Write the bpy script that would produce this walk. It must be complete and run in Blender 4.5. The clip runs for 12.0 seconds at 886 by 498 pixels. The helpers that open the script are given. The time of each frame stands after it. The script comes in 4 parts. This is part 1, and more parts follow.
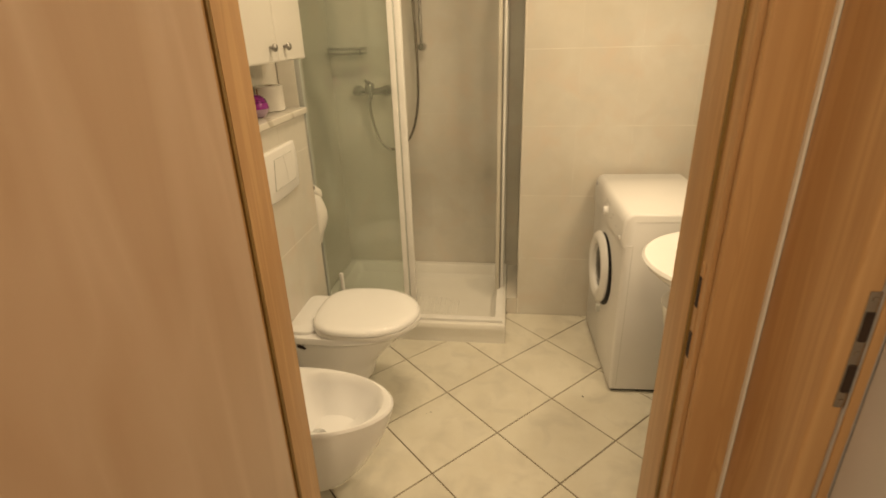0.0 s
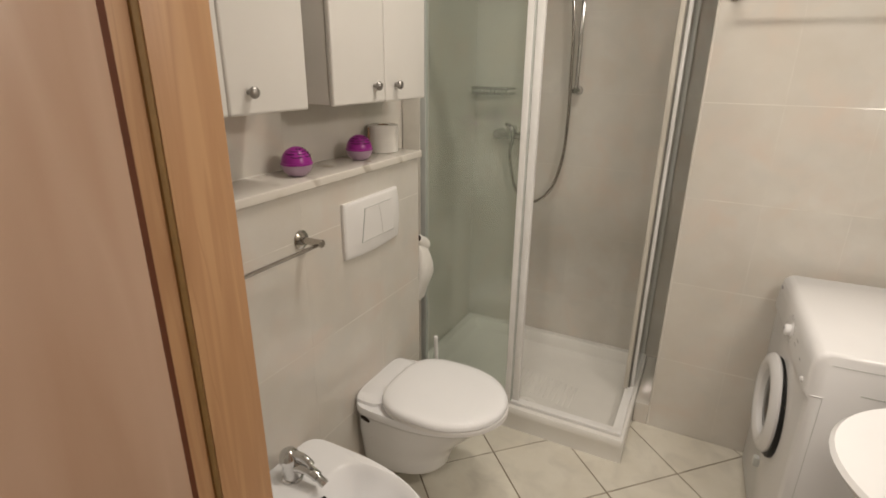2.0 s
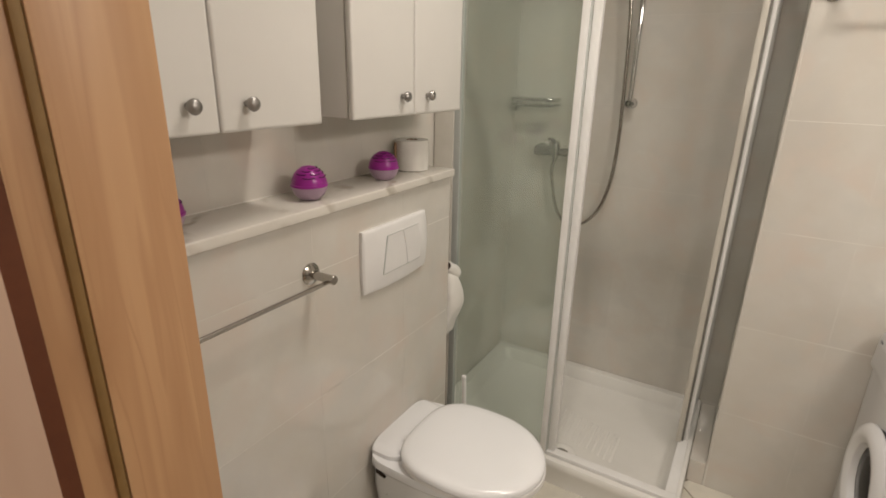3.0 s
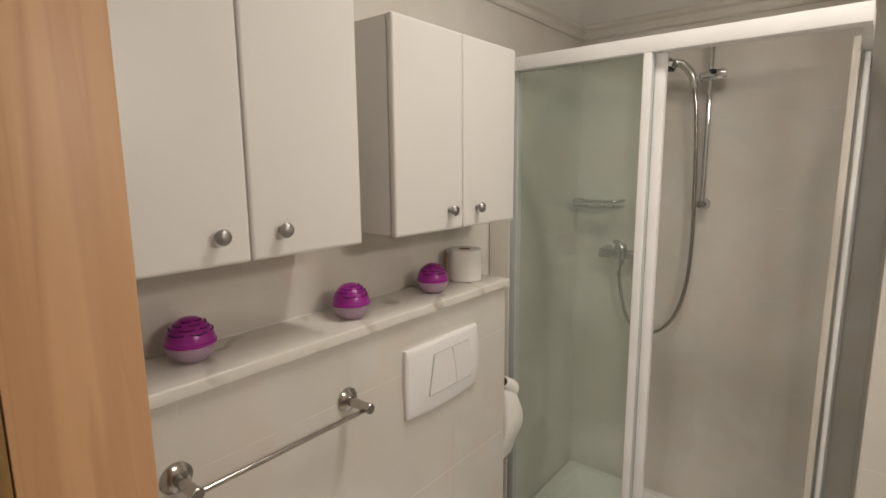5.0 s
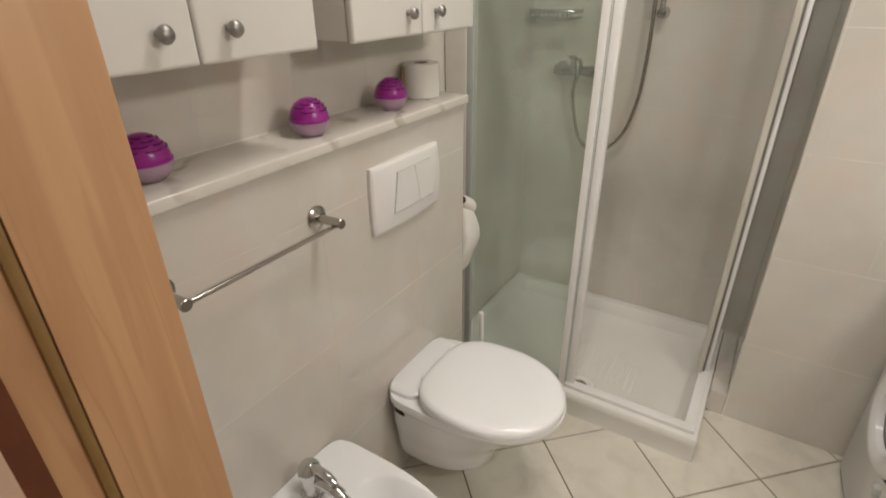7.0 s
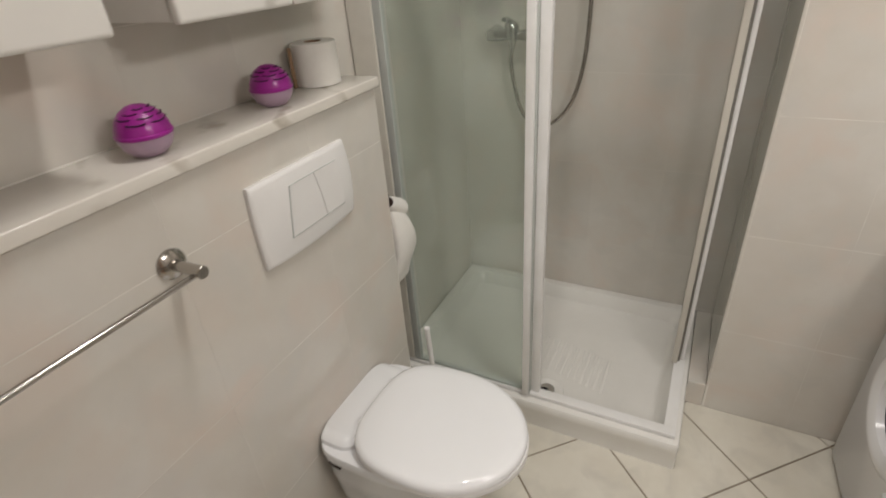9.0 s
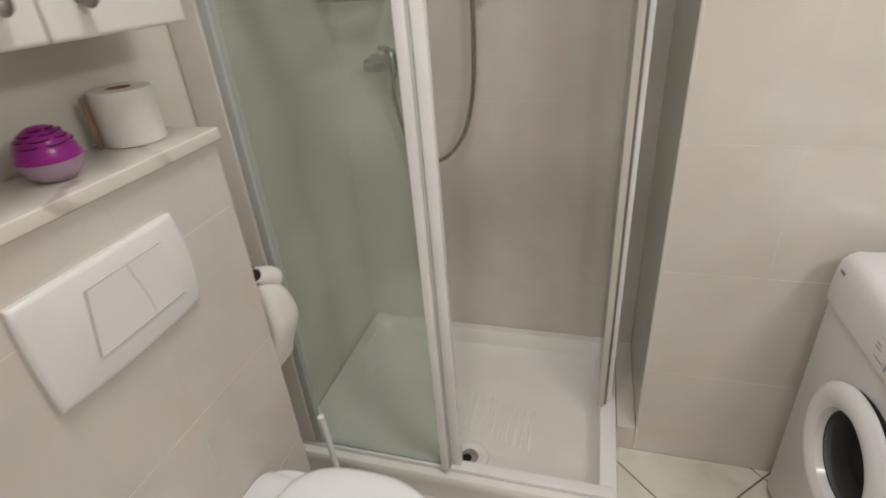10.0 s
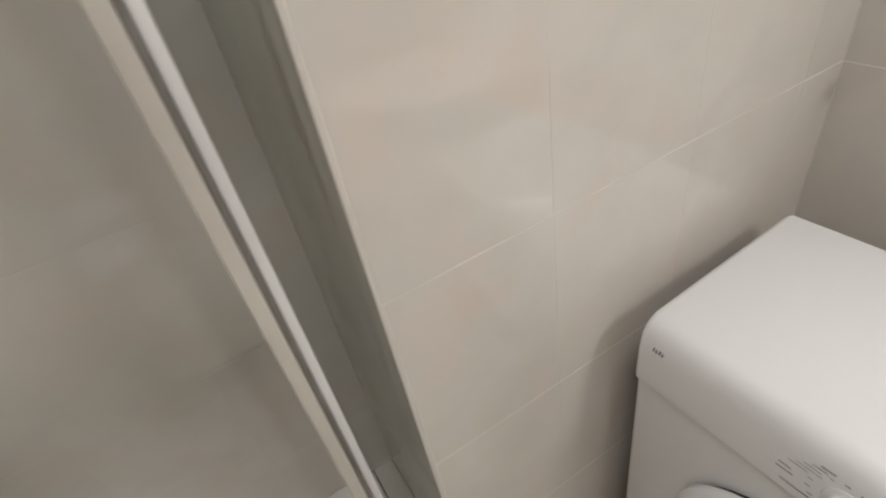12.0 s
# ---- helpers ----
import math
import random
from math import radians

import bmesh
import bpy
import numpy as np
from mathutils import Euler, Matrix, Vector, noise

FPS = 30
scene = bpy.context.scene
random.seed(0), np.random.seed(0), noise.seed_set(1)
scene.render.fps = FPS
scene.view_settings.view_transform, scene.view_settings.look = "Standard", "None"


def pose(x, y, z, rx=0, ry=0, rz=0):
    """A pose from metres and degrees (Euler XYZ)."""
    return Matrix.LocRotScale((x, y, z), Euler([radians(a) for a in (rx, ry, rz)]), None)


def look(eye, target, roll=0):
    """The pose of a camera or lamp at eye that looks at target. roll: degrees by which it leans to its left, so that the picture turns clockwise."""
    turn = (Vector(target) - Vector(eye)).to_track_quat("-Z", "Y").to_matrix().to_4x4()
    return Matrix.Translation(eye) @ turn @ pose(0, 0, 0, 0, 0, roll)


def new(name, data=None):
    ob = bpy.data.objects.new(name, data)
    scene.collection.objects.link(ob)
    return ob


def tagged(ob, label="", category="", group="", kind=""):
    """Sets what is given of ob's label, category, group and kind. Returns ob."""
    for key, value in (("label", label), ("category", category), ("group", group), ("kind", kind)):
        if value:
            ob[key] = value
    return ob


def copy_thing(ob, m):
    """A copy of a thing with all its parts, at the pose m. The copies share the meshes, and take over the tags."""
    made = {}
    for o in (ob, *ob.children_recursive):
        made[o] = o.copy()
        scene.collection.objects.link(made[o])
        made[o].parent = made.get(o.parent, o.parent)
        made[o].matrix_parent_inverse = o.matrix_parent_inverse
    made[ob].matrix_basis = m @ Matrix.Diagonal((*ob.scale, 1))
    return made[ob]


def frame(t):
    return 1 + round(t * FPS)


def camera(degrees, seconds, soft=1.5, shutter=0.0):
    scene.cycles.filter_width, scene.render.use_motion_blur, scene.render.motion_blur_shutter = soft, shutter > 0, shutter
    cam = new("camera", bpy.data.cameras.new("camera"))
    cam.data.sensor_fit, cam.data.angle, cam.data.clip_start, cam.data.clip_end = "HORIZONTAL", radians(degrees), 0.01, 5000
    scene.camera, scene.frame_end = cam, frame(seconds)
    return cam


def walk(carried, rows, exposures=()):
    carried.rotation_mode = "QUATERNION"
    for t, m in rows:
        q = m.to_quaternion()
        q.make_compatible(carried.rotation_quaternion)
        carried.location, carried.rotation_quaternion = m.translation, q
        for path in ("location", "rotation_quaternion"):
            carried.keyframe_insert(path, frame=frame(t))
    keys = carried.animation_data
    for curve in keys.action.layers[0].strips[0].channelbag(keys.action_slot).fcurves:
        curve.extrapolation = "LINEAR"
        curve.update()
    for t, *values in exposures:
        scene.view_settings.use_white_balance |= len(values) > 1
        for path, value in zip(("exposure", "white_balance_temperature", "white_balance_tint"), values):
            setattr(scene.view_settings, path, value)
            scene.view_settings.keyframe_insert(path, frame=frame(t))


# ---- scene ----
cam = camera(81.3, 12.0, soft=1.7, shutter=0.3)
PATH = [
    (0, (0.011, -0.033, 1.485), (-0.243, 1.788, 0.698), -1.8),
    (0.5, (-0.004, 0.07, 1.471), (-0.389, 1.88, 0.713), -2.2),
    (1, (0.052, 0.22, 1.494), (-0.52, 1.991, 0.762), -1.8),
    (1.5, (0.113, 0.327, 1.505), (-0.639, 2.044, 0.805), -0.7),
    (2, (0.121, 0.399, 1.502), (-0.741, 2.074, 0.829), 0.6),
    (2.5, (0.05, 0.522, 1.495), (-0.86, 2.179, 0.842), 1.2),
    (3, (0.005, 0.605, 1.501), (-0.965, 2.229, 0.854), 1.2),
    (3.5, (-0.007, 0.673, 1.517), (-1.075, 2.247, 0.901), 0.7),
    (5.3, (-0.009, 0.728, 1.549), (-1.255, 2.264, 1.252), -0.5),
    (5.5, (-0.016, 0.731, 1.547), (-1.251, 2.269, 1.214), -0.7),
    (6, (-0.021, 0.727, 1.532), (-1.202, 2.266, 1.049), -1.1),
    (6.5, (-0.034, 0.711, 1.517), (-1.113, 2.24, 0.81), -0.9),
    (7, (-0.048, 0.686, 1.499), (-1.003, 2.187, 0.585), -0.7),
    (7.2, (-0.055, 0.679, 1.491), (-0.962, 2.169, 0.514), -1.0),
    (8.8, (-0.097, 0.911, 1.457), (-0.932, 2.412, 0.432), -4.6),
    (9, (-0.096, 0.987, 1.464), (-0.924, 2.503, 0.456), -4.5),
    (9.5, (-0.088, 1.112, 1.48), (-0.825, 2.696, 0.507), -3.9),
    (10, (-0.135, 1.247, 1.446), (-0.666, 2.916, 0.48), -4.7),
    (10.5, (-0.185, 1.483, 1.458), (-0.454, 3.175, 0.426), -6.8),
    (11, (-0.188, 1.661, 1.431), (-0.118, 3.334, 0.337), -8.5),
    (11.5, (-0.125, 1.884, 1.42), (0.234, 3.467, 0.252), -10.8),
    (12, (-0.039, 2.093, 1.43), (0.614, 3.534, 0.207), -11.7),
]

EXPOSURES = [(0.0, 0.10, 12200, 10), (0.5, 0.03, 8400, 10), (1.2, 0.02, 7000, 11), (2.5, 0.02, 6850, 11), (3.5, 0.10, 6800, 11), (5.5, -0.02, 6700, 11), (7.0, 0.10, 6600, 10), (9.0, 0.08, 6300, 10), (11.0, 0.08, 6200, 10), (12.0, -0.01, 6150, 10)]
walk(cam, [(t, look(eye, target, roll)) for t, eye, target, roll in PATH], EXPOSURES)

# ---- world and lamps ----
world = bpy.data.worlds.new("world")
world.use_nodes = True
world.node_tree.nodes["Background"].inputs["Color"].default_value = (0.9, 0.8, 0.7, 1)
world.node_tree.nodes["Background"].inputs["Strength"].default_value = 0.05
scene.world = world


def lamp(name, at, towards, size, power, color, size_y=None, spread=180):
    data = bpy.data.lights.new(name, "AREA")
    data.shape = "RECTANGLE" if size_y else "DISK"
    data.size, data.energy, data.color, data.spread = size, power, color, radians(spread)
    if size_y:
        data.size_y = size_y
    ob = new(name, data)
    ob.matrix_basis = look(at, towards)
    return ob


for x in (-0.34, -0.08, 0.18):  # three spots in a row on the ceiling
    lamp("ceiling_light", (x, 1.76, 2.70), (x, 1.80, 0.0), 0.20, 3.3, (1.0, 0.94, 0.865), spread=135)
lamp("mirror_light", (0.80, 1.30, 1.93), (-0.2, 2.1, 0.75), 0.46, 7.6, (1.0, 0.94, 0.865), 0.10)
lamp("hall_light", (-0.05, -0.5, 2.42), (-0.05, -0.49, 0.0), 0.3, 13.5, (1.0, 0.92, 0.84))

# ---- materials ----


def material(name, color, rough=0.5, metal=0.0, spec=0.5, coat=0.0, spots=None, bump=0.0, grain=None, vary=0.0, scale=4.0, mix=0.5,
             coat_rough=0.05, rough_vary=0.0):
    """spots: a second colour in cloudy patches; grain: (x, y, z) stretch for wood; vary: a change of brightness object by object."""
    mat = bpy.data.materials.new(name)
    mat.use_nodes = True
    nt = mat.node_tree
    b = nt.nodes["Principled BSDF"]
    link = nt.links.new
    b.inputs["Base Color"].default_value = (*color, 1)
    b.inputs["Roughness"].default_value = rough
    b.inputs["Metallic"].default_value = metal
    b.inputs["Specular IOR Level"].default_value = spec
    b.inputs["Coat Weight"].default_value = coat
    b.inputs["Coat Roughness"].default_value = coat_rough
    tc = nt.nodes.new("ShaderNodeNewGeometry")
    mp = nt.nodes.new("ShaderNodeMapping")
    link(tc.outputs["Position"], mp.inputs["Vector"])
    if grain:
        mp.inputs["Scale"].default_value = grain
    n1 = nt.nodes.new("ShaderNodeTexNoise")
    n1.inputs["Scale"].default_value = scale
    n1.inputs["Detail"].default_value = 6
    n1.inputs["Roughness"].default_value = 0.6
    link(mp.outputs["Vector"], n1.inputs["Vector"])
    out = None
    if spots:
        ramp = nt.nodes.new("ShaderNodeValToRGB")
        ramp.color_ramp.elements[0].position = 0.5 - mix * 0.4
        ramp.color_ramp.elements[1].position = 0.5 + mix * 0.4
        ramp.color_ramp.elements[0].color = (*color, 1)
        ramp.color_ramp.elements[1].color = (*spots, 1)
        link(n1.outputs["Fac"], ramp.inputs["Fac"])
        out = ramp.outputs["Color"]
    if vary:
        info = nt.nodes.new("ShaderNodeObjectInfo")
        rng = nt.nodes.new("ShaderNodeMapRange")
        rng.inputs["To Min"].default_value, rng.inputs["To Max"].default_value = 1 - vary, 1 + vary
        link(info.outputs["Random"], rng.inputs["Value"])
        hsv = nt.nodes.new("ShaderNodeHueSaturation")
        hsv.inputs["Color"].default_value = (*color, 1)
        if out:
            link(out, hsv.inputs["Color"])
        link(rng.outputs["Result"], hsv.inputs["Value"])
        out = hsv.outputs["Color"]
    if out:
        link(out, b.inputs["Base Color"])
    if rough_vary:
        rr = nt.nodes.new("ShaderNodeMapRange")
        rr.inputs["To Min"].default_value, rr.inputs["To Max"].default_value = max(rough - rough_vary, 0.02), rough + rough_vary
        link(n1.outputs["Fac"], rr.inputs["Value"])
        link(rr.outputs["Result"], b.inputs["Roughness"])
    if bump:
        n2 = nt.nodes.new("ShaderNodeTexNoise")
        n2.inputs["Scale"].default_value = scale * 6
        n2.inputs["Detail"].default_value = 4
        link(mp.outputs["Vector"], n2.inputs["Vector"])
        bp = nt.nodes.new("ShaderNodeBump")
        bp.inputs["Strength"].default_value = bump
        bp.inputs["Distance"].default_value = 0.002
        link(n2.outputs["Fac"], bp.inputs["Height"])
        link(bp.outputs["Normal"], b.inputs["Normal"])
    return mat


WALL_TILE = material("wall_tile", (0.600, 0.562, 0.502), 0.055, spec=0.62, spots=(0.675, 0.653, 0.61), vary=0.02, scale=3.0, bump=0.015, rough_vary=0.025)
GROUT = material("grout", (0.60, 0.57, 0.51), 0.5, spots=(0.82, 0.80, 0.75), scale=4, mix=0.35)
FLOOR_TILE = material("floor_tile", (0.66, 0.62, 0.53), 0.22, spots=(0.72, 0.69, 0.61), vary=0.03, scale=6, bump=0.03, rough_vary=0.08)
SHOWER_GROUT = material("shower_grout", (0.66, 0.63, 0.575), 0.5, spots=(0.58, 0.55, 0.50), scale=5, mix=0.5)
FLOOR_GROUT = material("floor_grout", (0.15, 0.112, 0.075), 0.85, spots=(0.26, 0.21, 0.15), scale=14)
PAINT = material("wall_paint", (0.78, 0.76, 0.72), 0.8, spots=(0.74, 0.72, 0.68), scale=8, bump=0.1)
TRIM = material("tile_trim", (0.70, 0.67, 0.61), 0.3, spots=(0.64, 0.61, 0.55), scale=12)
BEECH = material("beech_veneer", (0.46, 0.298, 0.205), 0.30, spots=(0.53, 0.362, 0.262), grain=(7, 7, 0.9), scale=1.6, bump=0.05, mix=0.9)
JAMB_WOOD = material("jamb_veneer", (0.52, 0.300, 0.155), 0.42, spots=(0.60, 0.362, 0.19), grain=(22, 22, 0.9), scale=1.6, bump=0.05, mix=0.9)
GASKET = material("gasket", (0.21, 0.12, 0.035), 0.6, spots=(0.25, 0.145, 0.045), scale=30)
# dark red-brown that stands for the shade inside the hinge gap
GAP_SHADE = material("red_gap_shade", (0.150, 0.044, 0.014), 0.7, spots=(0.11, 0.031, 0.010), scale=20)
SLOT = material("slot_shadow", (0.05, 0.004, 0.045), 0.6)
DARK = material("dark_gap", (0.03, 0.015, 0.01), 0.7)
CERAMIC = material("ceramic", (0.86, 0.865, 0.88), 0.08, spots=(0.84, 0.845, 0.86), scale=5, coat=0.4)
PLASTIC = material("white_plastic", (0.80, 0.79, 0.78), 0.28, spots=(0.77, 0.76, 0.75), scale=7)
ENAMEL = material("white_enamel", (0.79, 0.79, 0.80), 0.20, spots=(0.77, 0.77, 0.78), scale=5)
ACRYLIC = material("tray_acrylic", (0.82, 0.805, 0.77), 0.18, spots=(0.79, 0.775, 0.74), scale=9)
LACQUER = material("cabinet_lacquer", (0.73, 0.71, 0.675), 0.35, spots=(0.71, 0.69, 0.655), scale=6, bump=0.02)
KNOB_METAL = material("satin_nickel", (0.36, 0.345, 0.33), 0.42, 1.0, spots=(0.32, 0.305, 0.29), scale=30)
CHROME = material("chrome", (0.72, 0.72, 0.72), 0.08, 1.0, spots=(0.6, 0.6, 0.6), scale=20)
# chrome for the shower fittings, its dark reflections put into the base colour
DULL_CHROME = material("darkened_chrome", (0.46, 0.46, 0.45), 0.16, 1.0, spots=(0.36, 0.36, 0.35), scale=20)
STEEL = material("brushed_steel", (0.46, 0.43, 0.40), 0.18, 1.0, spots=(0.42, 0.4, 0.37), scale=25)
PROFILE = material("white_profile", (0.82, 0.815, 0.81), 0.3, spots=(0.76, 0.75, 0.73), scale=9)
# white profile on its shaded side, the shade mixed into a beige colour
SHADED_PROFILE = material("shaded_white_profile", (0.60, 0.57, 0.51), 0.35, spots=(0.54, 0.51, 0.45), scale=9)
GROOVE = material("profile_groove", (0.22, 0.21, 0.19), 0.5, spots=(0.17, 0.16, 0.14), scale=12)
GREYPROFILE = material("grey_profile", (0.50, 0.52, 0.50), 0.35, spots=(0.45, 0.47, 0.45), scale=9)
MARBLE = material("marble", (0.74, 0.705, 0.65), 0.18, spots=(0.67, 0.635, 0.58), scale=7, mix=0.8)


def add_veins(mat, color, scale, width, stretch=(1.0, 0.28, 0.6), turn=(0.3, 0.5, 0.9)):
    """Thin, wandering darker veins over the material's colour."""
    nt = mat.node_tree
    b = nt.nodes["Principled BSDF"]
    geo = nt.nodes.new("ShaderNodeNewGeometry")
    mp = nt.nodes.new("ShaderNodeMapping")
    mp.inputs["Rotation"].default_value = turn
    mp.inputs["Scale"].default_value = stretch
    tex = nt.nodes.new("ShaderNodeTexNoise")
    tex.inputs["Scale"].default_value, tex.inputs["Detail"].default_value, tex.inputs["Distortion"].default_value = scale, 2, 0.35
    nt.links.new(geo.outputs["Position"], mp.inputs["Vector"])
    nt.links.new(mp.outputs["Vector"], tex.inputs["Vector"])
    ramp = nt.nodes.new("ShaderNodeValToRGB")
    e = ramp.color_ramp.elements
    e[0].position, e[0].color = 0.5 - width, (0, 0, 0, 1)
    e[1].position, e[1].color = 0.5 + width, (0, 0, 0, 1)
    m = e.new(0.5)
    m.color = (1, 1, 1, 1)
    nt.links.new(tex.outputs["Fac"], ramp.inputs["Fac"])
    mixer = nt.nodes.new("ShaderNodeMix")
    mixer.data_type = "RGBA"
    old = b.inputs["Base Color"].links[0].from_socket
    nt.links.new(ramp.outputs["Color"], mixer.inputs["Factor"])
    nt.links.new(old, mixer.inputs["A"])
    mixer.inputs["B"].default_value = (*color, 1)
    nt.links.new(mixer.outputs["Result"], b.inputs["Base Color"])


def add_streaks(mat, color, scale, lo):
    """Broken diagonal veins, as in cut marble."""
    nt = mat.node_tree
    b = nt.nodes["Principled BSDF"]
    geo = nt.nodes.new("ShaderNodeNewGeometry")
    wave = nt.nodes.new("ShaderNodeTexWave")
    wave.bands_direction = "DIAGONAL"
    wave.inputs["Scale"].default_value, wave.inputs["Distortion"].default_value = scale, 5.0
    wave.inputs["Detail"].default_value, wave.inputs["Detail Scale"].default_value = 4, 1.6
    mask = nt.nodes.new("ShaderNodeTexNoise")
    mask.inputs["Scale"].default_value = 11
    nt.links.new(geo.outputs["Position"], wave.inputs["Vector"])
    nt.links.new(geo.outputs["Position"], mask.inputs["Vector"])
    rng = nt.nodes.new("ShaderNodeMapRange")
    rng.inputs["From Min"].default_value, rng.inputs["From Max"].default_value = lo, 1.0
    nt.links.new(wave.outputs["Fac"], rng.inputs["Value"])
    part_of = nt.nodes.new("ShaderNodeMapRange")
    part_of.inputs["From Min"].default_value, part_of.inputs["From Max"].default_value = 0.42, 0.62
    nt.links.new(mask.outputs["Fac"], part_of.inputs["Value"])
    mult = nt.nodes.new("ShaderNodeMath")
    mult.operation = "MULTIPLY"
    nt.links.new(rng.outputs["Result"], mult.inputs[0])
    nt.links.new(part_of.outputs["Result"], mult.inputs[1])
    mixer = nt.nodes.new("ShaderNodeMix")
    mixer.data_type = "RGBA"
    old = b.inputs["Base Color"].links[0].from_socket
    nt.links.new(mult.outputs[0], mixer.inputs["Factor"])
    nt.links.new(old, mixer.inputs["A"])
    mixer.inputs["B"].default_value = (*color, 1)
    nt.links.new(mixer.outputs["Result"], b.inputs["Base Color"])


add_streaks(MARBLE, (0.47, 0.425, 0.365), 3.2, 0.88)


def add_clouds(mat, color, scale, lo, hi, offset):
    """Soft cloudy patches of another colour."""
    nt = mat.node_tree
    b = nt.nodes["Principled BSDF"]
    geo = nt.nodes.new("ShaderNodeNewGeometry")
    mp = nt.nodes.new("ShaderNodeMapping")
    mp.inputs["Location"].default_value = (offset, offset * 0.7, offset * 1.3)
    tex = nt.nodes.new("ShaderNodeTexNoise")
    tex.inputs["Scale"].default_value, tex.inputs["Detail"].default_value, tex.inputs["Distortion"].default_value = scale, 5, 0.5
    nt.links.new(geo.outputs["Position"], mp.inputs["Vector"])
    nt.links.new(mp.outputs["Vector"], tex.inputs["Vector"])
    rng = nt.nodes.new("ShaderNodeMapRange")
    rng.inputs["From Min"].default_value, rng.inputs["From Max"].default_value = lo, hi
    nt.links.new(tex.outputs["Fac"], rng.inputs["Value"])
    mixer = nt.nodes.new("ShaderNodeMix")
    mixer.data_type = "RGBA"
    old = b.inputs["Base Color"].links[0].from_socket
    nt.links.new(rng.outputs["Result"], mixer.inputs["Factor"])
    nt.links.new(old, mixer.inputs["A"])
    mixer.inputs["B"].default_value = (*color, 1)
    nt.links.new(mixer.outputs["Result"], b.inputs["Base Color"])


add_clouds(WALL_TILE, (0.655, 0.580, 0.515), 5.5, 0.50, 0.74, 3.1)
add_clouds(WALL_TILE, (0.595, 0.58, 0.54), 8.0, 0.50, 0.85, 9.4)
add_veins(JAMB_WOOD, (0.465, 0.258, 0.128), 1.6, 0.07, (9, 9, 0.55), (0.02, 0.03, 0))
add_veins(JAMB_WOOD, (0.495, 0.28, 0.142), 2.0, 0.08, (16, 16, 0.6), (0.03, 0.02, 0))
add_veins(JAMB_WOOD, (0.485, 0.272, 0.136), 2.6, 0.026, (11, 11, 0.7), (0.05, 0.06, 0))
add_veins(BEECH, (0.55, 0.385, 0.285), 1.4, 0.10, (5, 5, 0.7), (0.06, 0.03, 0))
add_clouds(FLOOR_TILE, (0.60, 0.57, 0.50), 9.0, 0.48, 0.72, 5.2)
PAPER = material("tissue_paper", (0.82, 0.80, 0.76), 0.95, spots=(0.78, 0.76, 0.72), scale=30, bump=0.3)
CARD = material("cardboard", (0.30, 0.19, 0.11), 0.9, spots=(0.24, 0.15, 0.09), scale=30)
MAGENTA = material("magenta_plastic", (0.33, 0.018, 0.27), 0.28, spots=(0.29, 0.014, 0.24), scale=20)
LILAC = material("lilac_plastic", (0.42, 0.30, 0.40), 0.3, spots=(0.38, 0.27, 0.36), scale=20)
BLACK = material("black_rubber", (0.012, 0.012, 0.013), 0.45, spec=0.2, spots=(0.02, 0.02, 0.02), scale=20)
DARKGLASS = material("dark_glass", (0.003, 0.003, 0.004), 0.12, spec=0.07, spots=(0.010, 0.010, 0.011), scale=5)
INK = material("printed_ink", (0.22, 0.22, 0.24), 0.6)
HALL_WALL = material("hall_paint", (0.60, 0.58, 0.58), 0.85, spots=(0.56, 0.54, 0.54), scale=6, bump=0.1)


def glass_material(name, color, opacity):
    """A thin pane: clear, lightly tinted, with a clean reflection."""
    mat = bpy.data.materials.new(name)
    mat.use_nodes = True
    nt = mat.node_tree
    nt.nodes.remove(nt.nodes["Principled BSDF"])
    clear = nt.nodes.new("ShaderNodeBsdfTransparent")
    clear.inputs["Color"].default_value = (*color, 1)
    haze = nt.nodes.new("ShaderNodeBsdfDiffuse")
    haze.inputs["Color"].default_value = (0.55, 0.61, 0.55, 1)
    noise_tex = nt.nodes.new("ShaderNodeTexNoise")
    noise_tex.inputs["Scale"].default_value = 5
    geo = nt.nodes.new("ShaderNodeNewGeometry")
    nt.links.new(geo.outputs["Position"], noise_tex.inputs["Vector"])
    rng = nt.nodes.new("ShaderNodeMapRange")
    rng.inputs["To Min"].default_value, rng.inputs["To Max"].default_value = opacity * 0.5, opacity * 1.5
    nt.links.new(noise_tex.outputs["Fac"], rng.inputs["Value"])
    inner = nt.nodes.new("ShaderNodeMixShader")
    nt.links.new(rng.outputs["Result"], inner.inputs[0])
    nt.links.new(clear.outputs[0], inner.inputs[1])
    nt.links.new(haze.outputs[0], inner.inputs[2])
    gloss = nt.nodes.new("ShaderNodeBsdfGlossy")
    gloss.inputs["Roughness"].default_value = 0.03
    facing = nt.nodes.new("ShaderNodeLayerWeight")
    power = nt.nodes.new("ShaderNodeMath")
    power.operation = "POWER"
    power.inputs[1].default_value = 5.0
    nt.links.new(facing.outputs["Facing"], power.inputs[0])
    fres = nt.nodes.new("ShaderNodeMath")
    fres.operation = "MULTIPLY_ADD"
    fres.inputs[1].default_value, fres.inputs[2].default_value = 0.9, 0.035
    nt.links.new(power.outputs[0], fres.inputs[0])
    outer = nt.nodes.new("ShaderNodeMixShader")
    nt.links.new(fres.outputs[0], outer.inputs[0])
    nt.links.new(inner.outputs[0], outer.inputs[1])
    nt.links.new(gloss.outputs[0], outer.inputs[2])
    nt.links.new(outer.outputs[0], nt.nodes["Material Output"].inputs["Surface"])
    return mat


GLASS = glass_material("shower_glass", (0.952, 0.973, 0.955), 0.065)

# ---- mesh helpers ----


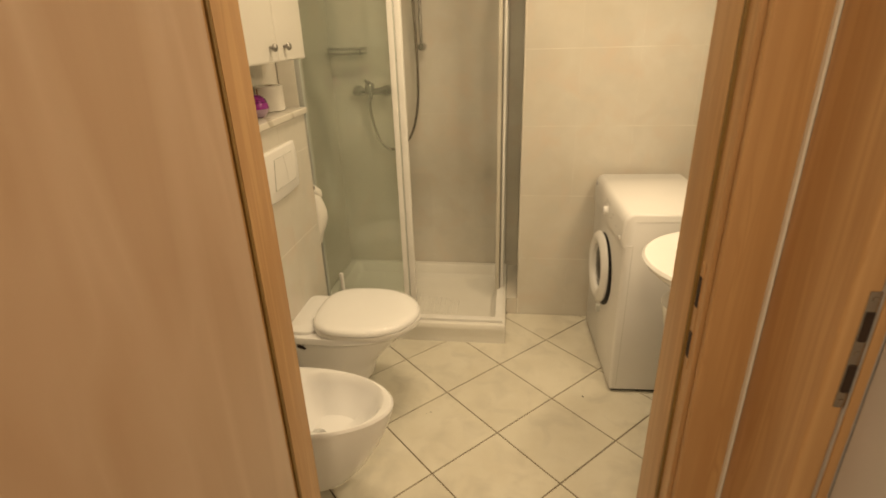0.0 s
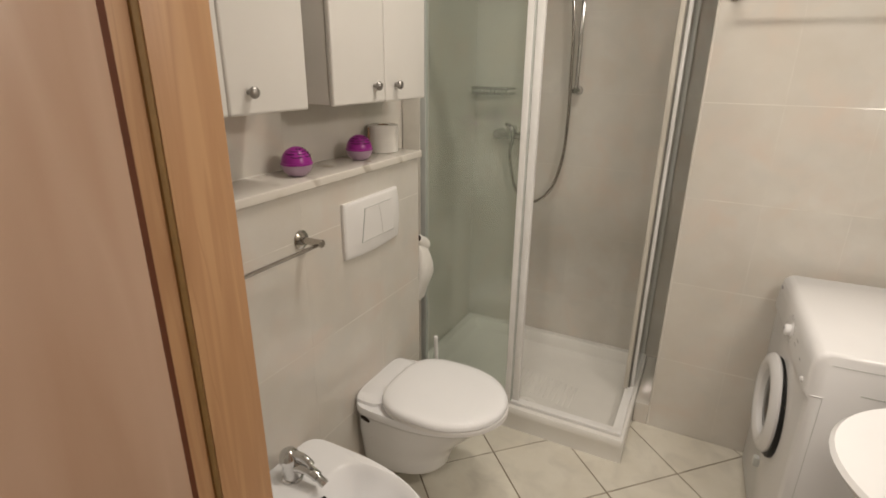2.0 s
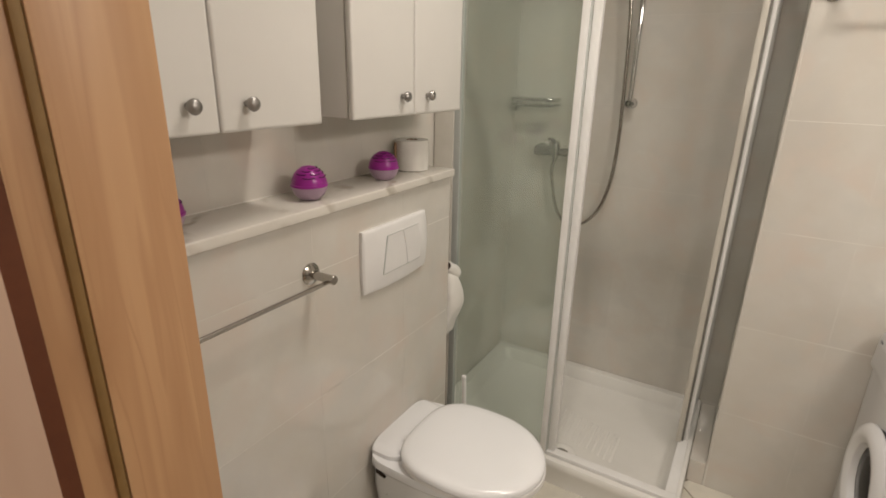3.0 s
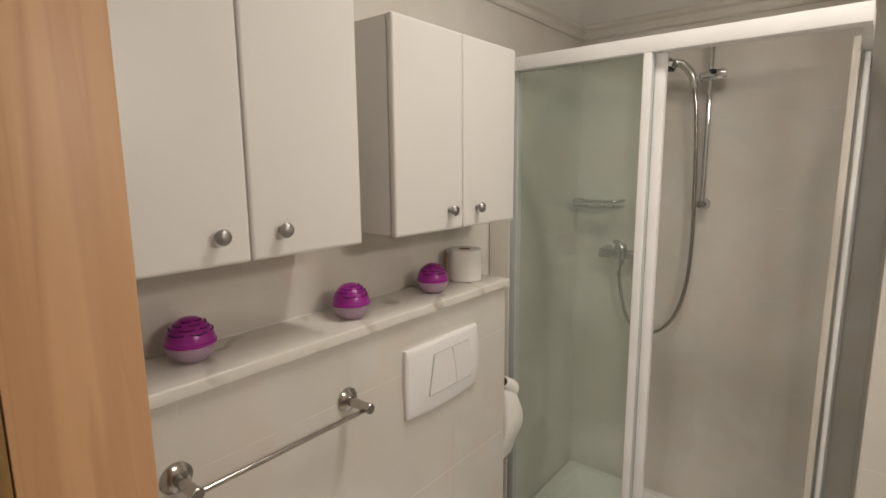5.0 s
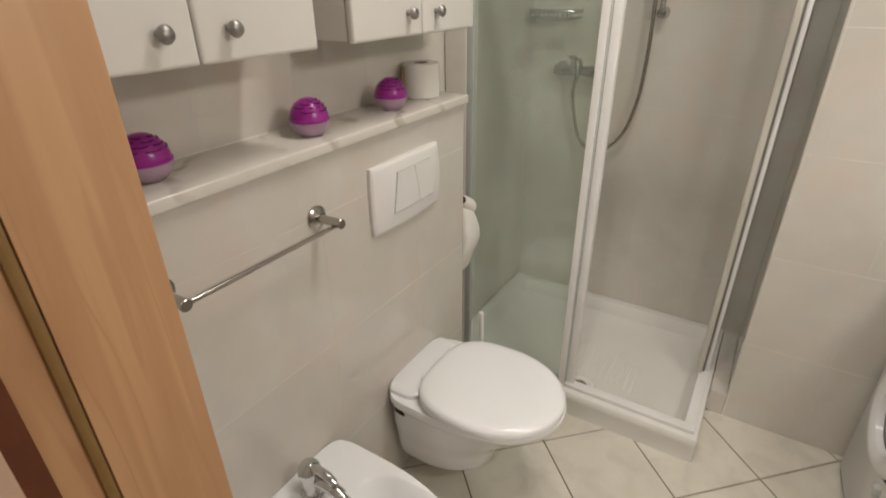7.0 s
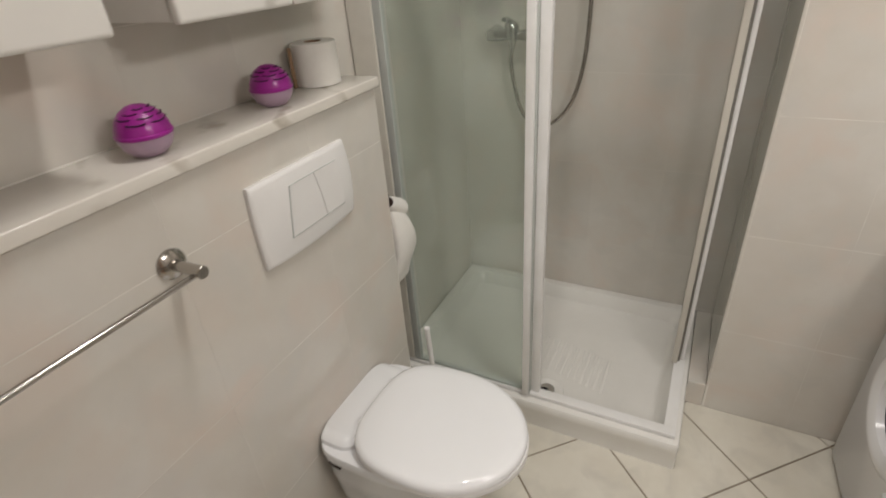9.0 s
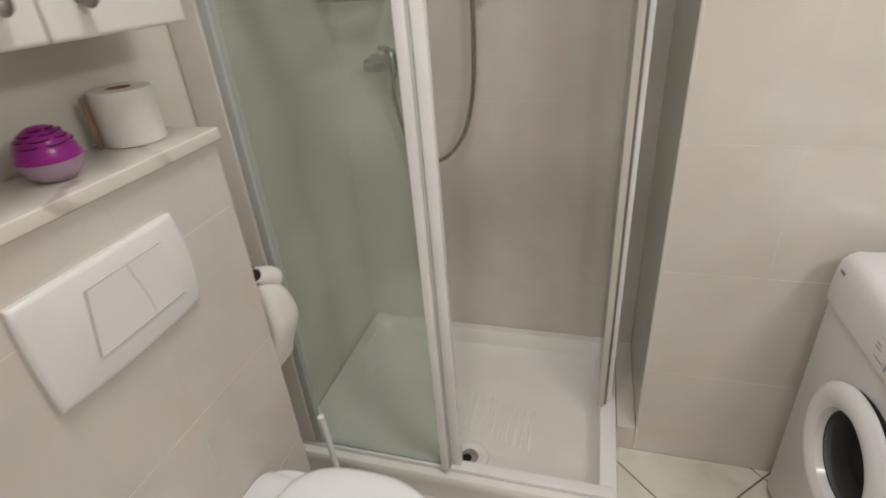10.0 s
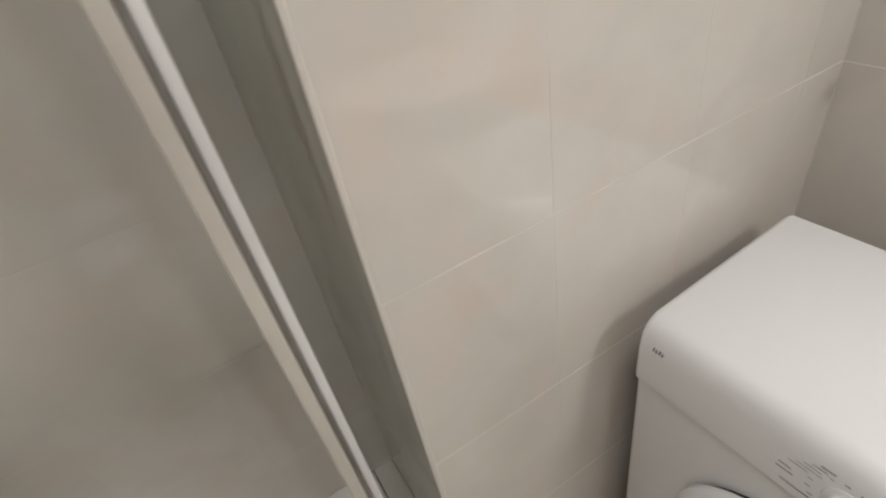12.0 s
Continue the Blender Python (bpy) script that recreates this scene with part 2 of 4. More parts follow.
def mesh_of(name, bm, mat, smooth=True):
    bmesh.ops.recalc_face_normals(bm, faces=bm.faces[:])
    data = bpy.data.meshes.new(name)
    bm.to_mesh(data)
    bm.free()
    data.materials.append(mat)
    if smooth:
        data.polygons.foreach_set("use_smooth", [True] * len(data.polygons))
        data.set_sharp_from_angle(angle=radians(38))
    return data


def part(name, bm, mat, parent, label="", smooth=True):
    """One mesh object under a thing or a part; the mesh is given in the thing's own coordinates."""
    ob = new(name, mesh_of(name, bm, mat, smooth))
    ob.parent = parent
    if label:
        tagged(ob, label)
    return ob


def thing(name, label, category, bm=None, mat=None, at=None, group="", kind="", smooth=True):
    ob = new(name, mesh_of(name, bm, mat, smooth) if bm else None)
    if at:
        ob.matrix_basis = at
    return tagged(ob, label, category, group, kind)


def box(x0, x1, y0, y1, z0, z1, bevel=0.0, seg=2, bm=None):
    bm = bm or bmesh.new()
    vs = [bm.verts.new(p) for p in ((x0, y0, z0), (x1, y0, z0), (x1, y1, z0), (x0, y1, z0), (x0, y0, z1), (x1, y0, z1), (x1, y1, z1), (x0, y1, z1))]
    fs = [bm.faces.new([vs[i] for i in f]) for f in ((3, 2, 1, 0), (4, 5, 6, 7), (0, 1, 5, 4), (1, 2, 6, 5), (2, 3, 7, 6), (3, 0, 4, 7))]
    if bevel:
        edges = list({e for f in fs for e in f.edges})
        bmesh.ops.bevel(bm, geom=edges, offset=bevel, segments=seg, profile=0.6, affect="EDGES")
    return bm


def loft(loops, close_start=True, close_end=True, bm=None):
    bm = bm or bmesh.new()
    rings = [[bm.verts.new(p) for p in loop] for loop in loops]
    n = len(rings[0])
    for a, b in zip(rings, rings[1:]):
        for i in range(n):
            bm.faces.new((a[i], a[(i + 1) % n], b[(i + 1) % n], b[i]))
    if close_start:
        bm.faces.new(list(reversed(rings[0])))
    if close_end:
        bm.faces.new(rings[-1])
    return bm


def ring(c, axis, r, n=20):
    """A circle round c, across the axis."""
    z = Vector(axis).normalized()
    x = z.orthogonal().normalized()
    y = z.cross(x)
    return [Vector(c) + r * (math.cos(2 * math.pi * i / n) * x + math.sin(2 * math.pi * i / n) * y) for i in range(n)]


def turned(c, axis, profile, n=24, bm=None):
    """A turned body: profile rows of (distance along the axis, radius)."""
    z = Vector(axis).normalized()
    return loft([ring(Vector(c) + z * d, axis, max(r, 0.0004), n) for d, r in profile], bm=bm)


def tube(points, r, n=12, bm=None, steps=0):
    """A round tube along a line of points; steps: smooth it by that many points a span."""
    pts = [Vector(p) for p in points]
    if steps:
        fine = []
        ext = [2 * pts[0] - pts[1], *pts, 2 * pts[-1] - pts[-2]]
        for a, b, c, d in zip(ext, ext[1:], ext[2:], ext[3:]):
            for k in range(steps):
                t = k / steps
                fine.append(0.5 * (2 * b + (c - a) * t + (2 * a - 5 * b + 4 * c - d) * t * t + (3 * b - a - 3 * c + d) * t ** 3))
        pts = fine + [pts[-1]]
    loops = []
    x = None
    for i, p in enumerate(pts):
        z = (pts[min(i + 1, len(pts) - 1)] - pts[max(i - 1, 0)]).normalized()
        x = z.orthogonal().normalized() if x is None else (x - z * x.dot(z)).normalized()
        y = z.cross(x)
        loops.append([p + r * (math.cos(2 * math.pi * k / n) * x + math.sin(2 * math.pi * k / n) * y) for k in range(n)])
    return loft(loops, bm=bm)


def bowl_outline(back, front, half, z, n=48, square=3.5, mid=0.42, point=2.0):
    """A basin seen from above: blunt towards -x (back), rounded towards +x (front), half wide each way in y."""
    cx = back + (front - back) * mid
    pts = []
    for i in range(n):
        a = 2 * math.pi * i / n
        c, s = math.cos(a), math.sin(a)
        e = point if c > 0 else square
        reach = front - cx if c > 0 else cx - back
        pts.append((cx + reach * math.copysign(abs(c) ** (2 / e), c), half * math.copysign(abs(s) ** (2 / e), s), z))
    return pts


def text_bars(rows, depth=0.0006):
    """Small printed bars: rows of (x0, x1, y0, y1, z0, z1)."""
    bm = bmesh.new()
    for r in rows:
        box(*r, bm=bm)
    return bm


# ---- structure ----
LEFT, LOW, BACK, SHOWER_BACK, RIGHT, NICHE, FRONT = -1.012, -0.853, 2.516, 2.95, 0.945, 0.06, 0.86
TILE_TOP, CEILING = 2.080, 2.76
T = 0.006  # thickness of a laid tile


def structure(name, label, category, bm, mat):
    return thing(name, label, category, bm, mat, kind="structure", smooth=False)


def joined(*boxes):
    bm = bmesh.new()
    for b in boxes:
        box(*b, bm=bm)
    return bm


wall_left = structure("wall_left", "cream tiled bathroom wall with painted strip above", "wall", joined((-1.16, LEFT - 0.0003, 0.76, 3.07, 0, TILE_TOP), ), GROUT)
wall_low = structure("wall_left_low", "half-height boxed-out cream tiled wall behind toilet", "wall", joined((LEFT - T + 0.002, LOW - 0.0003, FRONT - 0.002, 2.074, 0, 1.175)), GROUT)
wall_back = structure("wall_back", "cream tiled wall behind the washing machine", "wall", joined((NICHE + 0.0003, RIGHT + 0.12, BACK + 0.0003, 3.07, 0, TILE_TOP)), GROUT)
wall_shower = structure("wall_shower", "cream tiled wall at the back of the shower", "wall", joined((-1.158, NICHE + T, SHOWER_BACK + 0.0003, 3.068, 0, TILE_TOP)), SHOWER_GROUT)
wall_right = structure("wall_right", "cream tiled wall behind the washbasin", "wall", joined((RIGHT + 0.0003, RIGHT + 0.12, 0.76, BACK + T - 0.001, 0, TILE_TOP)), GROUT)
wall_front = structure("wall_front", "wall with the bathroom doorway, tiled inside", "wall",
                       joined((-1.16, -0.488, 0.73, FRONT - T, 0, 2.758), (0.351, RIGHT + 0.12, 0.73, FRONT - T, 0, 2.758), (-0.488, 0.351, 0.73, FRONT - T, 2.09, 2.758)), PAINT)
structure("wall_left_upper", "off-white painted wall above the tiles", "wall", joined((-1.16, LEFT - 0.004, FRONT - T, 3.07, TILE_TOP, CEILING)), PAINT)
structure("wall_back_upper", "off-white painted wall above the tiles", "wall",
          joined((NICHE + 0.004, RIGHT + 0.12, BACK + 0.004, 3.07, TILE_TOP, CEILING), (LEFT - 0.004, NICHE + 0.004, SHOWER_BACK + 0.004, 3.07, TILE_TOP, CEILING)), PAINT)
structure("wall_right_upper", "off-white painted wall above the tiles", "wall", joined((RIGHT + 0.004, RIGHT + 0.12, FRONT - T, BACK + 0.004, TILE_TOP, CEILING)), PAINT)
structure("ceiling", "white painted bathroom ceiling", "ceiling", joined((-1.16, RIGHT + 0.12, FRONT - T, 3.07, CEILING, CEILING + 0.1)), PAINT)
floor = structure("floor", "cream square tiles laid diagonally with brown grout", "floor", joined((-1.1, RIGHT + 0.1, 0.7495, 3.0, -0.1, -0.003)), FLOOR_GROUT)
structure("tiled_sill", "low tiled sill beside the shower tray", "sill", box(0.002, NICHE - 0.0003, BACK, SHOWER_BACK, -0.002, 0.098, 0.003), WALL_TILE)


structure("corner_trim", "slim cream rounded trim on the niche corner", "trim", box(NICHE - 0.0012, NICHE + 0.0066, BACK - 0.0012, BACK + 0.0066, 0.099, TILE_TOP, 0.003, 3), WALL_TILE)


def moulding(name, points):
    bm = bmesh.new()
    (x0, y0), (x1, y1) = points
    d = Vector((x1 - x0, y1 - y0, 0)).normalized()
    n = Vector((-d.y, d.x, 0))
    prof = [(0, 0), (0.007, 0.002), (0.011, 0.010), (0.008, 0.019), (0.006, 0.021), (0.006, 0.034), (0.009, 0.036), (0.017, 0.044), (0.018, 0.054), (0.012, 0.062), (0.0, 0.064)]
    loops = [[Vector((x, y, TILE_TOP)) + n * a + Vector((0, 0, b)) for a, b in prof] for x, y in points]
    return structure(name, "moulded cream tile trim along the wall", "trim", loft(loops), TRIM)


moulding("trim", ((LEFT, SHOWER_BACK), (LEFT, FRONT)))
moulding("trim", ((NICHE, SHOWER_BACK), (LEFT, SHOWER_BACK)))
moulding("trim", ((NICHE, BACK), (NICHE, SHOWER_BACK)))
moulding("trim", ((RIGHT, BACK), (NICHE, BACK)))
moulding("trim", ((RIGHT, FRONT), (RIGHT, BACK)))

# hall
structure("hall_floor", "plain pale tiled hall floor", "floor", joined((-1.3, 1.3, -1.5, 0.7495, -0.1, 0.0)), FLOOR_TILE)
structure("hall_ceiling", "white hall ceiling", "ceiling", joined((-1.3, 1.3, -1.5, 0.73, CEILING, CEILING + 0.1)), PAINT)
structure("hall_wall_left", "pale painted hall wall", "wall", joined((-1.3, -1.18, -1.5, 0.73, 0, CEILING)), HALL_WALL)
structure("hall_wall_end", "pale painted hall wall", "wall", joined((-1.18, 1.3, -1.5, -1.38, 0, CEILING)), HALL_WALL)
structure("hall_wall_right", "pale painted hall wall beside a second doorway", "wall",
          joined((0.4362, 0.561, 0.545, 0.728, 0, CEILING), (0.451, 0.561, -1.38, 0.539, 0, CEILING), (0.4362, 0.451, -1.38, 0.539, 2.09, CEILING)), HALL_WALL)

# ---- bathroom doorway ----
JL, JR = -0.453, 0.316


def door_frame():
    d = tagged(new("door_1"), "open beech bathroom door with its orange-brown frame", "door", kind="structure")
    for side, name in ((-1, "jamb"), (1, "jamb")):
        x = JL if side < 0 else JR
        out = x + side * 0.035
        g = 0.7920 if side < 0 else 0.7820
        part(name, box(min(x, out), max(x, out), g, 0.8840, 0, 2.05, 0.002), JAMB_WOOD, d)
        step = x + side * 0.005
        part("rebate", box(min(step, out), max(step, out), 0.7350, g, 0, 2.05, 0.002), JAMB_WOOD, d)
        part("gasket", box(min(x + side * 0.0005, step + side * 0.004), max(x + side * 0.0005, step + side * 0.004), g - 0.010, g - 0.0005, 0, 2.04, 0.003), GASKET, d, "dark olive rubber door gasket")
        part("architrave", box(min(step + side * 0.006, x + side * 0.088), max(step + side * 0.006, x + side * 0.088), 0.7170, 0.7340, 0, 2.12, 0.005, 3), JAMB_WOOD, d)
    part("lintel", box(JL, JR, 0.7920, 0.8840, 2.05, 2.085, 0.002), JAMB_WOOD, d)
    part("lintel_architrave", box(JL - 0.098, JR + 0.098, 0.7170, 0.7340, 2.0635, 2.12, 0.003), JAMB_WOOD, d)
    # strike plate with its two recesses
    plate = part("strike_plate", box(JR + 0.0035, JR + 0.0058, 0.7510, 0.7650, 0.93, 1.13, 0.001), JAMB_WOOD, d, "brown strike plate")
    part("latch_hole", box(JR + 0.0025, JR + 0.0045, 0.7530, 0.7640, 1.050, 1.105), DARK, plate)
    part("bolt_hole", box(JR + 0.0025, JR + 0.0045, 0.7530, 0.7640, 0.952, 1.002), DARK, plate)
    # solid strip in the gap; its colour carries the shade there
    part("hinge_gap_shade", box(JL - 0.012, JL - 0.0030, 0.7365, 0.7560, 0, 2.04), GAP_SHADE, d, "dark reddish strip painted as the shade beside the hinges")
    part("leaf", box(JL - 0.014, JL + 0.019, -0.07, 0.7350, 0.012, 2.045, 0.003), BEECH, d, "pale beech veneer door leaf, swung open")
    part("hinge", turned((JL + 0.003, 0.7440, 0.25), (0, 0, 1), [(0, 0.006), (0.09, 0.006)], 12), STEEL, d)
    part("hinge", turned((JL + 0.003, 0.7440, 1.80), (0, 0, 1), [(0, 0.006), (0.09, 0.006)], 12), STEEL, d)
    return d


door_frame()
d2 = tagged(new("door_2"), "beech frame of a second doorway in the hall", "door", kind="structure")
part("architrave", box(0.4030, 0.4360, 0.5460, 0.7120, 0, 2.12, 0.006, 3), JAMB_WOOD, d2)
part("caulk", box(0.3985, 0.4025, 0.7080, 0.7165, 0, 2.12), PAINT, d2, "thin white line of caulk")
part("jamb", box(0.4366, 0.4490, 0.5405, 0.5435, 0, 2.09, 0.001), JAMB_WOOD, d2)
sp = part("strike_plate", box(0.4215, 0.4350, 0.5445, 0.5475, 1.030, 1.195, 0.001), STEEL, d2, "steel strike plate")
part("latch_hole", box(0.4240, 0.4335, 0.5430, 0.5460, 1.128, 1.168), DARK, sp)
part("bolt_hole", box(0.4240, 0.4335, 0.5430, 0.5460, 1.054, 1.094), DARK, sp)
for z in (1.040, 1.111, 1.185):
    part("screw", turned((0.4285, 0.5448, z), (0, -1, 0), [(0, 0.0035), (0.0012, 0.003)], 12), STEEL, sp)

# ---- shower ----


def shower_tray():
    x0, x1, y0, y1, top = LEFT + 0.001, 0.0, 2.200, SHOWER_BACK - 0.001, 0.108
    t = tagged(new("shower_tray"), "white acrylic shower tray with ribbed floor", "shower tray")

    def rect(a, b, c, d, z, r):
        pts = []
        for cx, cy, s in ((b - r, d - r, 0), (a + r, d - r, 90), (a + r, c + r, 180), (b - r, c + r, 270)):
            pts += [(cx + r * math.cos(radians(s + k * 15)), cy + r * math.sin(radians(s + k * 15)), z) for k in range(7)]
        return pts
    loops = [rect(x0, x1, y0 + 0.004, y1, 0.0, 0.01), rect(x0, x1, y0 + 0.004, y1, 0.066, 0.01), rect(x0, x1, y0, y1, 0.074, 0.01),
             rect(x0, x1, y0, y1, top - 0.006, 0.012), rect(x0 + 0.004, x1 - 0.004, y0 + 0.004, y1, top, 0.012),
             rect(x0 + 0.045, x1 - 0.045, y0 + 0.055, y1 - 0.035, top, 0.03), rect(x0 + 0.052, x1 - 0.052, y0 + 0.062, y1 - 0.042, top - 0.008, 0.035),
             rect(x0 + 0.065, x1 - 0.065, y0 + 0.072, y1 - 0.055, 0.052, 0.05), rect(x0 + 0.085, x1 - 0.085, y0 + 0.09, y1 - 0.08, 0.036, 0.07)]
    part("basin", loft(loops, True, True), ACRYLIC, t)
    for k in range(13):
        x = -0.590 + k * 0.026
        part("rib", box(x, x + 0.012, 2.475 - 0.006 * k, 2.655 - 0.006 * k, 0.0345, 0.0384, 0.0018, 2), ACRYLIC, t)
    dr = part("drain", turned((-0.452, 2.346, 0.036), (0, 0, 1), [(0, 0.062), (0.005, 0.060), (0.008, 0.054), (0.007, 0.040), (0.0025, 0.034)], 36), ACRYLIC, t)
    part("drain_cover", turned((-0.452, 2.346, 0.0385), (0, 0, 1), [(0, 0.030), (0.003, 0.028), (0.004, 0.022)], 24), CHROME, dr, "chrome drain cover")
    part("drain_hole", turned((-0.458, 2.336, 0.0426), (0, 0, 1), [(0, 0.015), (0.0012, 0.015)], 18), BLACK, dr)
    return t


shower_tray()


def shower_screen():
    s = tagged(new("shower_screen"), "white-framed glass corner shower screen, doors slid open", "shower screen")
    ztop = 1.848
    part("top_rail", box(-1.008, -0.020, 2.212, 2.262, ztop, 1.891, 0.004), PROFILE, s)
    part("side_rail", box(-0.0405, -0.018, 2.2625, 2.948, 1.849, 1.886, 0.003), PROFILE, s)
    part("wall_profile", box(-1.008, -0.9285, 2.222, 2.252, 0.132, ztop, 0.003), TRIM, s)
    part("stile", box(-0.928, -0.903, 2.226, 2.248, 0.132, ztop, 0.003), GREYPROFILE, s, "grey stile at the glass edge")
    part("bottom_rail", box(-1.008, -0.015, 2.226, 2.262, 0.109, 0.124, 0.003), PROFILE, s)
    part("rail_track", box(-0.93, -0.50, 2.232, 2.246, 0.1245, 0.134, 0.002), GREYPROFILE, s)
    part("side_bottom_rail", box(-0.052, -0.016, 2.262, 2.948, 0.1088, 0.1235, 0.003), PROFILE, s)
    # fixed pane and sliding door overlapping it
    part("fixed_stile", box(-0.503, -0.4812, 2.212, 2.236, 0.124, ztop, 0.003), PROFILE, s)
    part("stile_groove", box(-0.4810, -0.4785, 2.222, 2.240, 0.124, ztop, 0.001), GREYPROFILE, s)
    part("door_stile", box(-0.478, -0.450, 2.238, 2.262, 0.124, ztop, 0.004), PROFILE, s)
    p1 = part("fixed_pane", box(-0.904, -0.502, 2.228, 2.232, 0.130, ztop), GLASS, s, "clear greenish glass pane", False)
    p2 = part("door_pane", box(-0.900, -0.477, 2.249, 2.253, 0.126, ztop), GLASS, s, "clear greenish glass door", False)
    # side panes, run back towards the wall
    part("side_stile", box(-0.034, -0.020, 2.585, 2.612, 0.124, 1.846, 0.003), PROFILE, s)
    # a white stile turned from the light, coloured darker for that shade
    part("side_door_stile", box(-0.061, -0.042, 2.560, 2.585, 0.124, 1.884, 0.003), SHADED_PROFILE, s)
    part("side_stile_groove", box(-0.0415, -0.0345, 2.575, 2.59, 0.124, 1.845, 0.001), GROOVE, s)
    p3 = part("side_pane", box(-0.027, -0.023, 2.611, 2.93, 0.124, 1.846), GLASS, s, "clear greenish glass pane", False)
    p4 = part("side_door_pane", box(-0.056, -0.052, 2.584, 2.90, 0.124, 1.875), GLASS, s, "clear greenish glass door", False)
    part("side_wall_profile", box(-0.040, -0.014, 2.925, 2.948, 0.124, 1.8485, 0.003), PROFILE, s)
    for p in (p1, p2, p3, p4):
        p.visible_shadow = False
    return s


shower_screen()


def shower_set():
    s = tagged(new("shower_set"), "chrome hand shower on a slide bar with grey hose", "shower set")
    w = SHOWER_BACK
    bx, by = -0.482, w - 0.045
    part("slide_bar", tube([(bx, by, 1.386), (bx, by, 2.03)], 0.0095, 14), CHROME, s)
    for z in (1.394, 2.02):
        part("bar_mount", turned((bx, w, z), (0, -1, 0), [(0, 0.021), (0.004, 0.022), (0.012, 0.016), (0.03, 0.015), (0.052, 0.017), (0.06, 0.011)], 24), CHROME, s)
    slider = part("slider", turned((bx - 0.035, by - 0.004, 1.866), (1, 0, 0.12), [(0, 0.016), (0.006, 0.019), (0.05, 0.018), (0.075, 0.020), (0.088, 0.015)], 20), CHROME, s)
    part("slider_knob", turned((bx + 0.012, by - 0.028, 1.882), (0, 0, 1), [(0, 0.012), (0.008, 0.011)], 14), BLACK, slider)
    handle = part("handset", tube([(-0.530, by - 0.028, 1.832), (-0.537, by - 0.036, 1.870), (-0.555, by - 0.046, 1.902), (-0.582, by - 0.054, 1.922), (-0.612, by - 0.060, 1.926)], 0.0150, 16, steps=5), CHROME, s)
    part("spray_head", turned((-0.616, by - 0.062, 1.944), (-0.30, -0.12, -1), [(0, 0.012), (0.006, 0.032), (0.02, 0.041), (0.036, 0.039)], 28), CHROME, handle)
    part("spray_face", turned((-0.626, by - 0.066, 1.910), (-0.30, -0.12, -1), [(0, 0.036), (0.006, 0.033)], 28), BLACK, handle, "dark spray face")
    hose = [(-0.530, by - 0.028, 1.836), (-0.521, by - 0.022, 1.76), (-0.514, by - 0.014, 1.62), (-0.510, by - 0.008, 1.45), (-0.507, by - 0.006, 1.28), (-0.513, by - 0.006, 1.12),
            (-0.531, by - 0.006, 1.010), (-0.558, by - 0.006, 0.932), (-0.602, by - 0.006, 0.872), (-0.655, by - 0.006, 0.844), (-0.705, by - 0.006, 0.853), (-0.748, by - 0.008, 0.902), (-0.775, by - 0.01, 1.00), (-0.787, by - 0.012, 1.08), (-0.782, by - 0.013, 1.13)]
    part("hose", tube(hose, 0.0075, 10, steps=8), STEEL, s, "grey metal shower hose")
    return s


shower_set()


def shower_mixer():
    m = tagged(new("shower_mixer"), "chrome wall-mounted shower mixer tap", "tap")
    w, z, cx = SHOWER_BACK, 1.170, -0.780
    for x in (cx - 0.080, cx + 0.080):
        part("rosette", turned((x, w, z), (0, -1, 0), [(0, 0.030), (0.006, 0.030), (0.022, 0.020), (0.03, 0.016), (0.05, 0.016)], 28), DULL_CHROME, m)
    part("body", turned((cx - 0.10, w - 0.052, z), (1, 0, 0), [(0, 0.014), (0.004, 0.021), (0.05, 0.021), (0.07, 0.017), (0.13, 0.017), (0.15, 0.021), (0.196, 0.021), (0.2, 0.014)], 24), DULL_CHROME, m)
    cart = part("cartridge", turned((cx, w - 0.052, z - 0.012), (0, -0.35, 1), [(0, 0.024), (0.05, 0.026), (0.058, 0.022), (0.066, 0.010)], 24), DULL_CHROME, m)
    part("lever", tube([(cx, w - 0.072, z + 0.045), (cx, w - 0.10, z + 0.06), (cx, w - 0.145, z + 0.064)], 0.008, 12, steps=3), DULL_CHROME, cart)
    part("outlet", turned((cx, w - 0.056, z - 0.012), (0, 0, -1), [(0, 0.013), (0.03, 0.011)], 16), DULL_CHROME, m)
    return m


shower_mixer()


def soap_dish():
    d = tagged(new("soap_dish"), "chrome wire soap dish on the shower wall", "soap dish")
    w, z, x0, x1 = SHOWER_BACK, 1.376, -0.990, -0.800
    y1 = w - 0.10
    part("rim", tube([(x0, w, z + 0.02), (x0, y1 + 0.01, z + 0.02), (x0 + 0.01, y1, z + 0.02), (x1 - 0.01, y1, z + 0.02), (x1, y1 + 0.01, z + 0.02), (x1, w, z + 0.02)], 0.0075, 10), DULL_CHROME, d)
    part("floor_rim", tube([(x0, w, z - 0.005), (x0, y1 + 0.01, z - 0.005), (x0 + 0.01, y1, z - 0.005), (x1 - 0.01, y1, z - 0.005), (x1, y1 + 0.01, z - 0.005), (x1, w, z - 0.005)], 0.006, 8), DULL_CHROME, d)
    for k in range(10):
        x = x0 + 0.008 + k * (x1 - x0 - 0.016) / 9
        part("wire", tube([(x, w - 0.002, z - 0.005), (x, y1, z - 0.005), (x, y1, z + 0.02)], 0.0032, 6), DULL_CHROME, d)
    return d


soap_dish()

# ---- sanitary ware ----


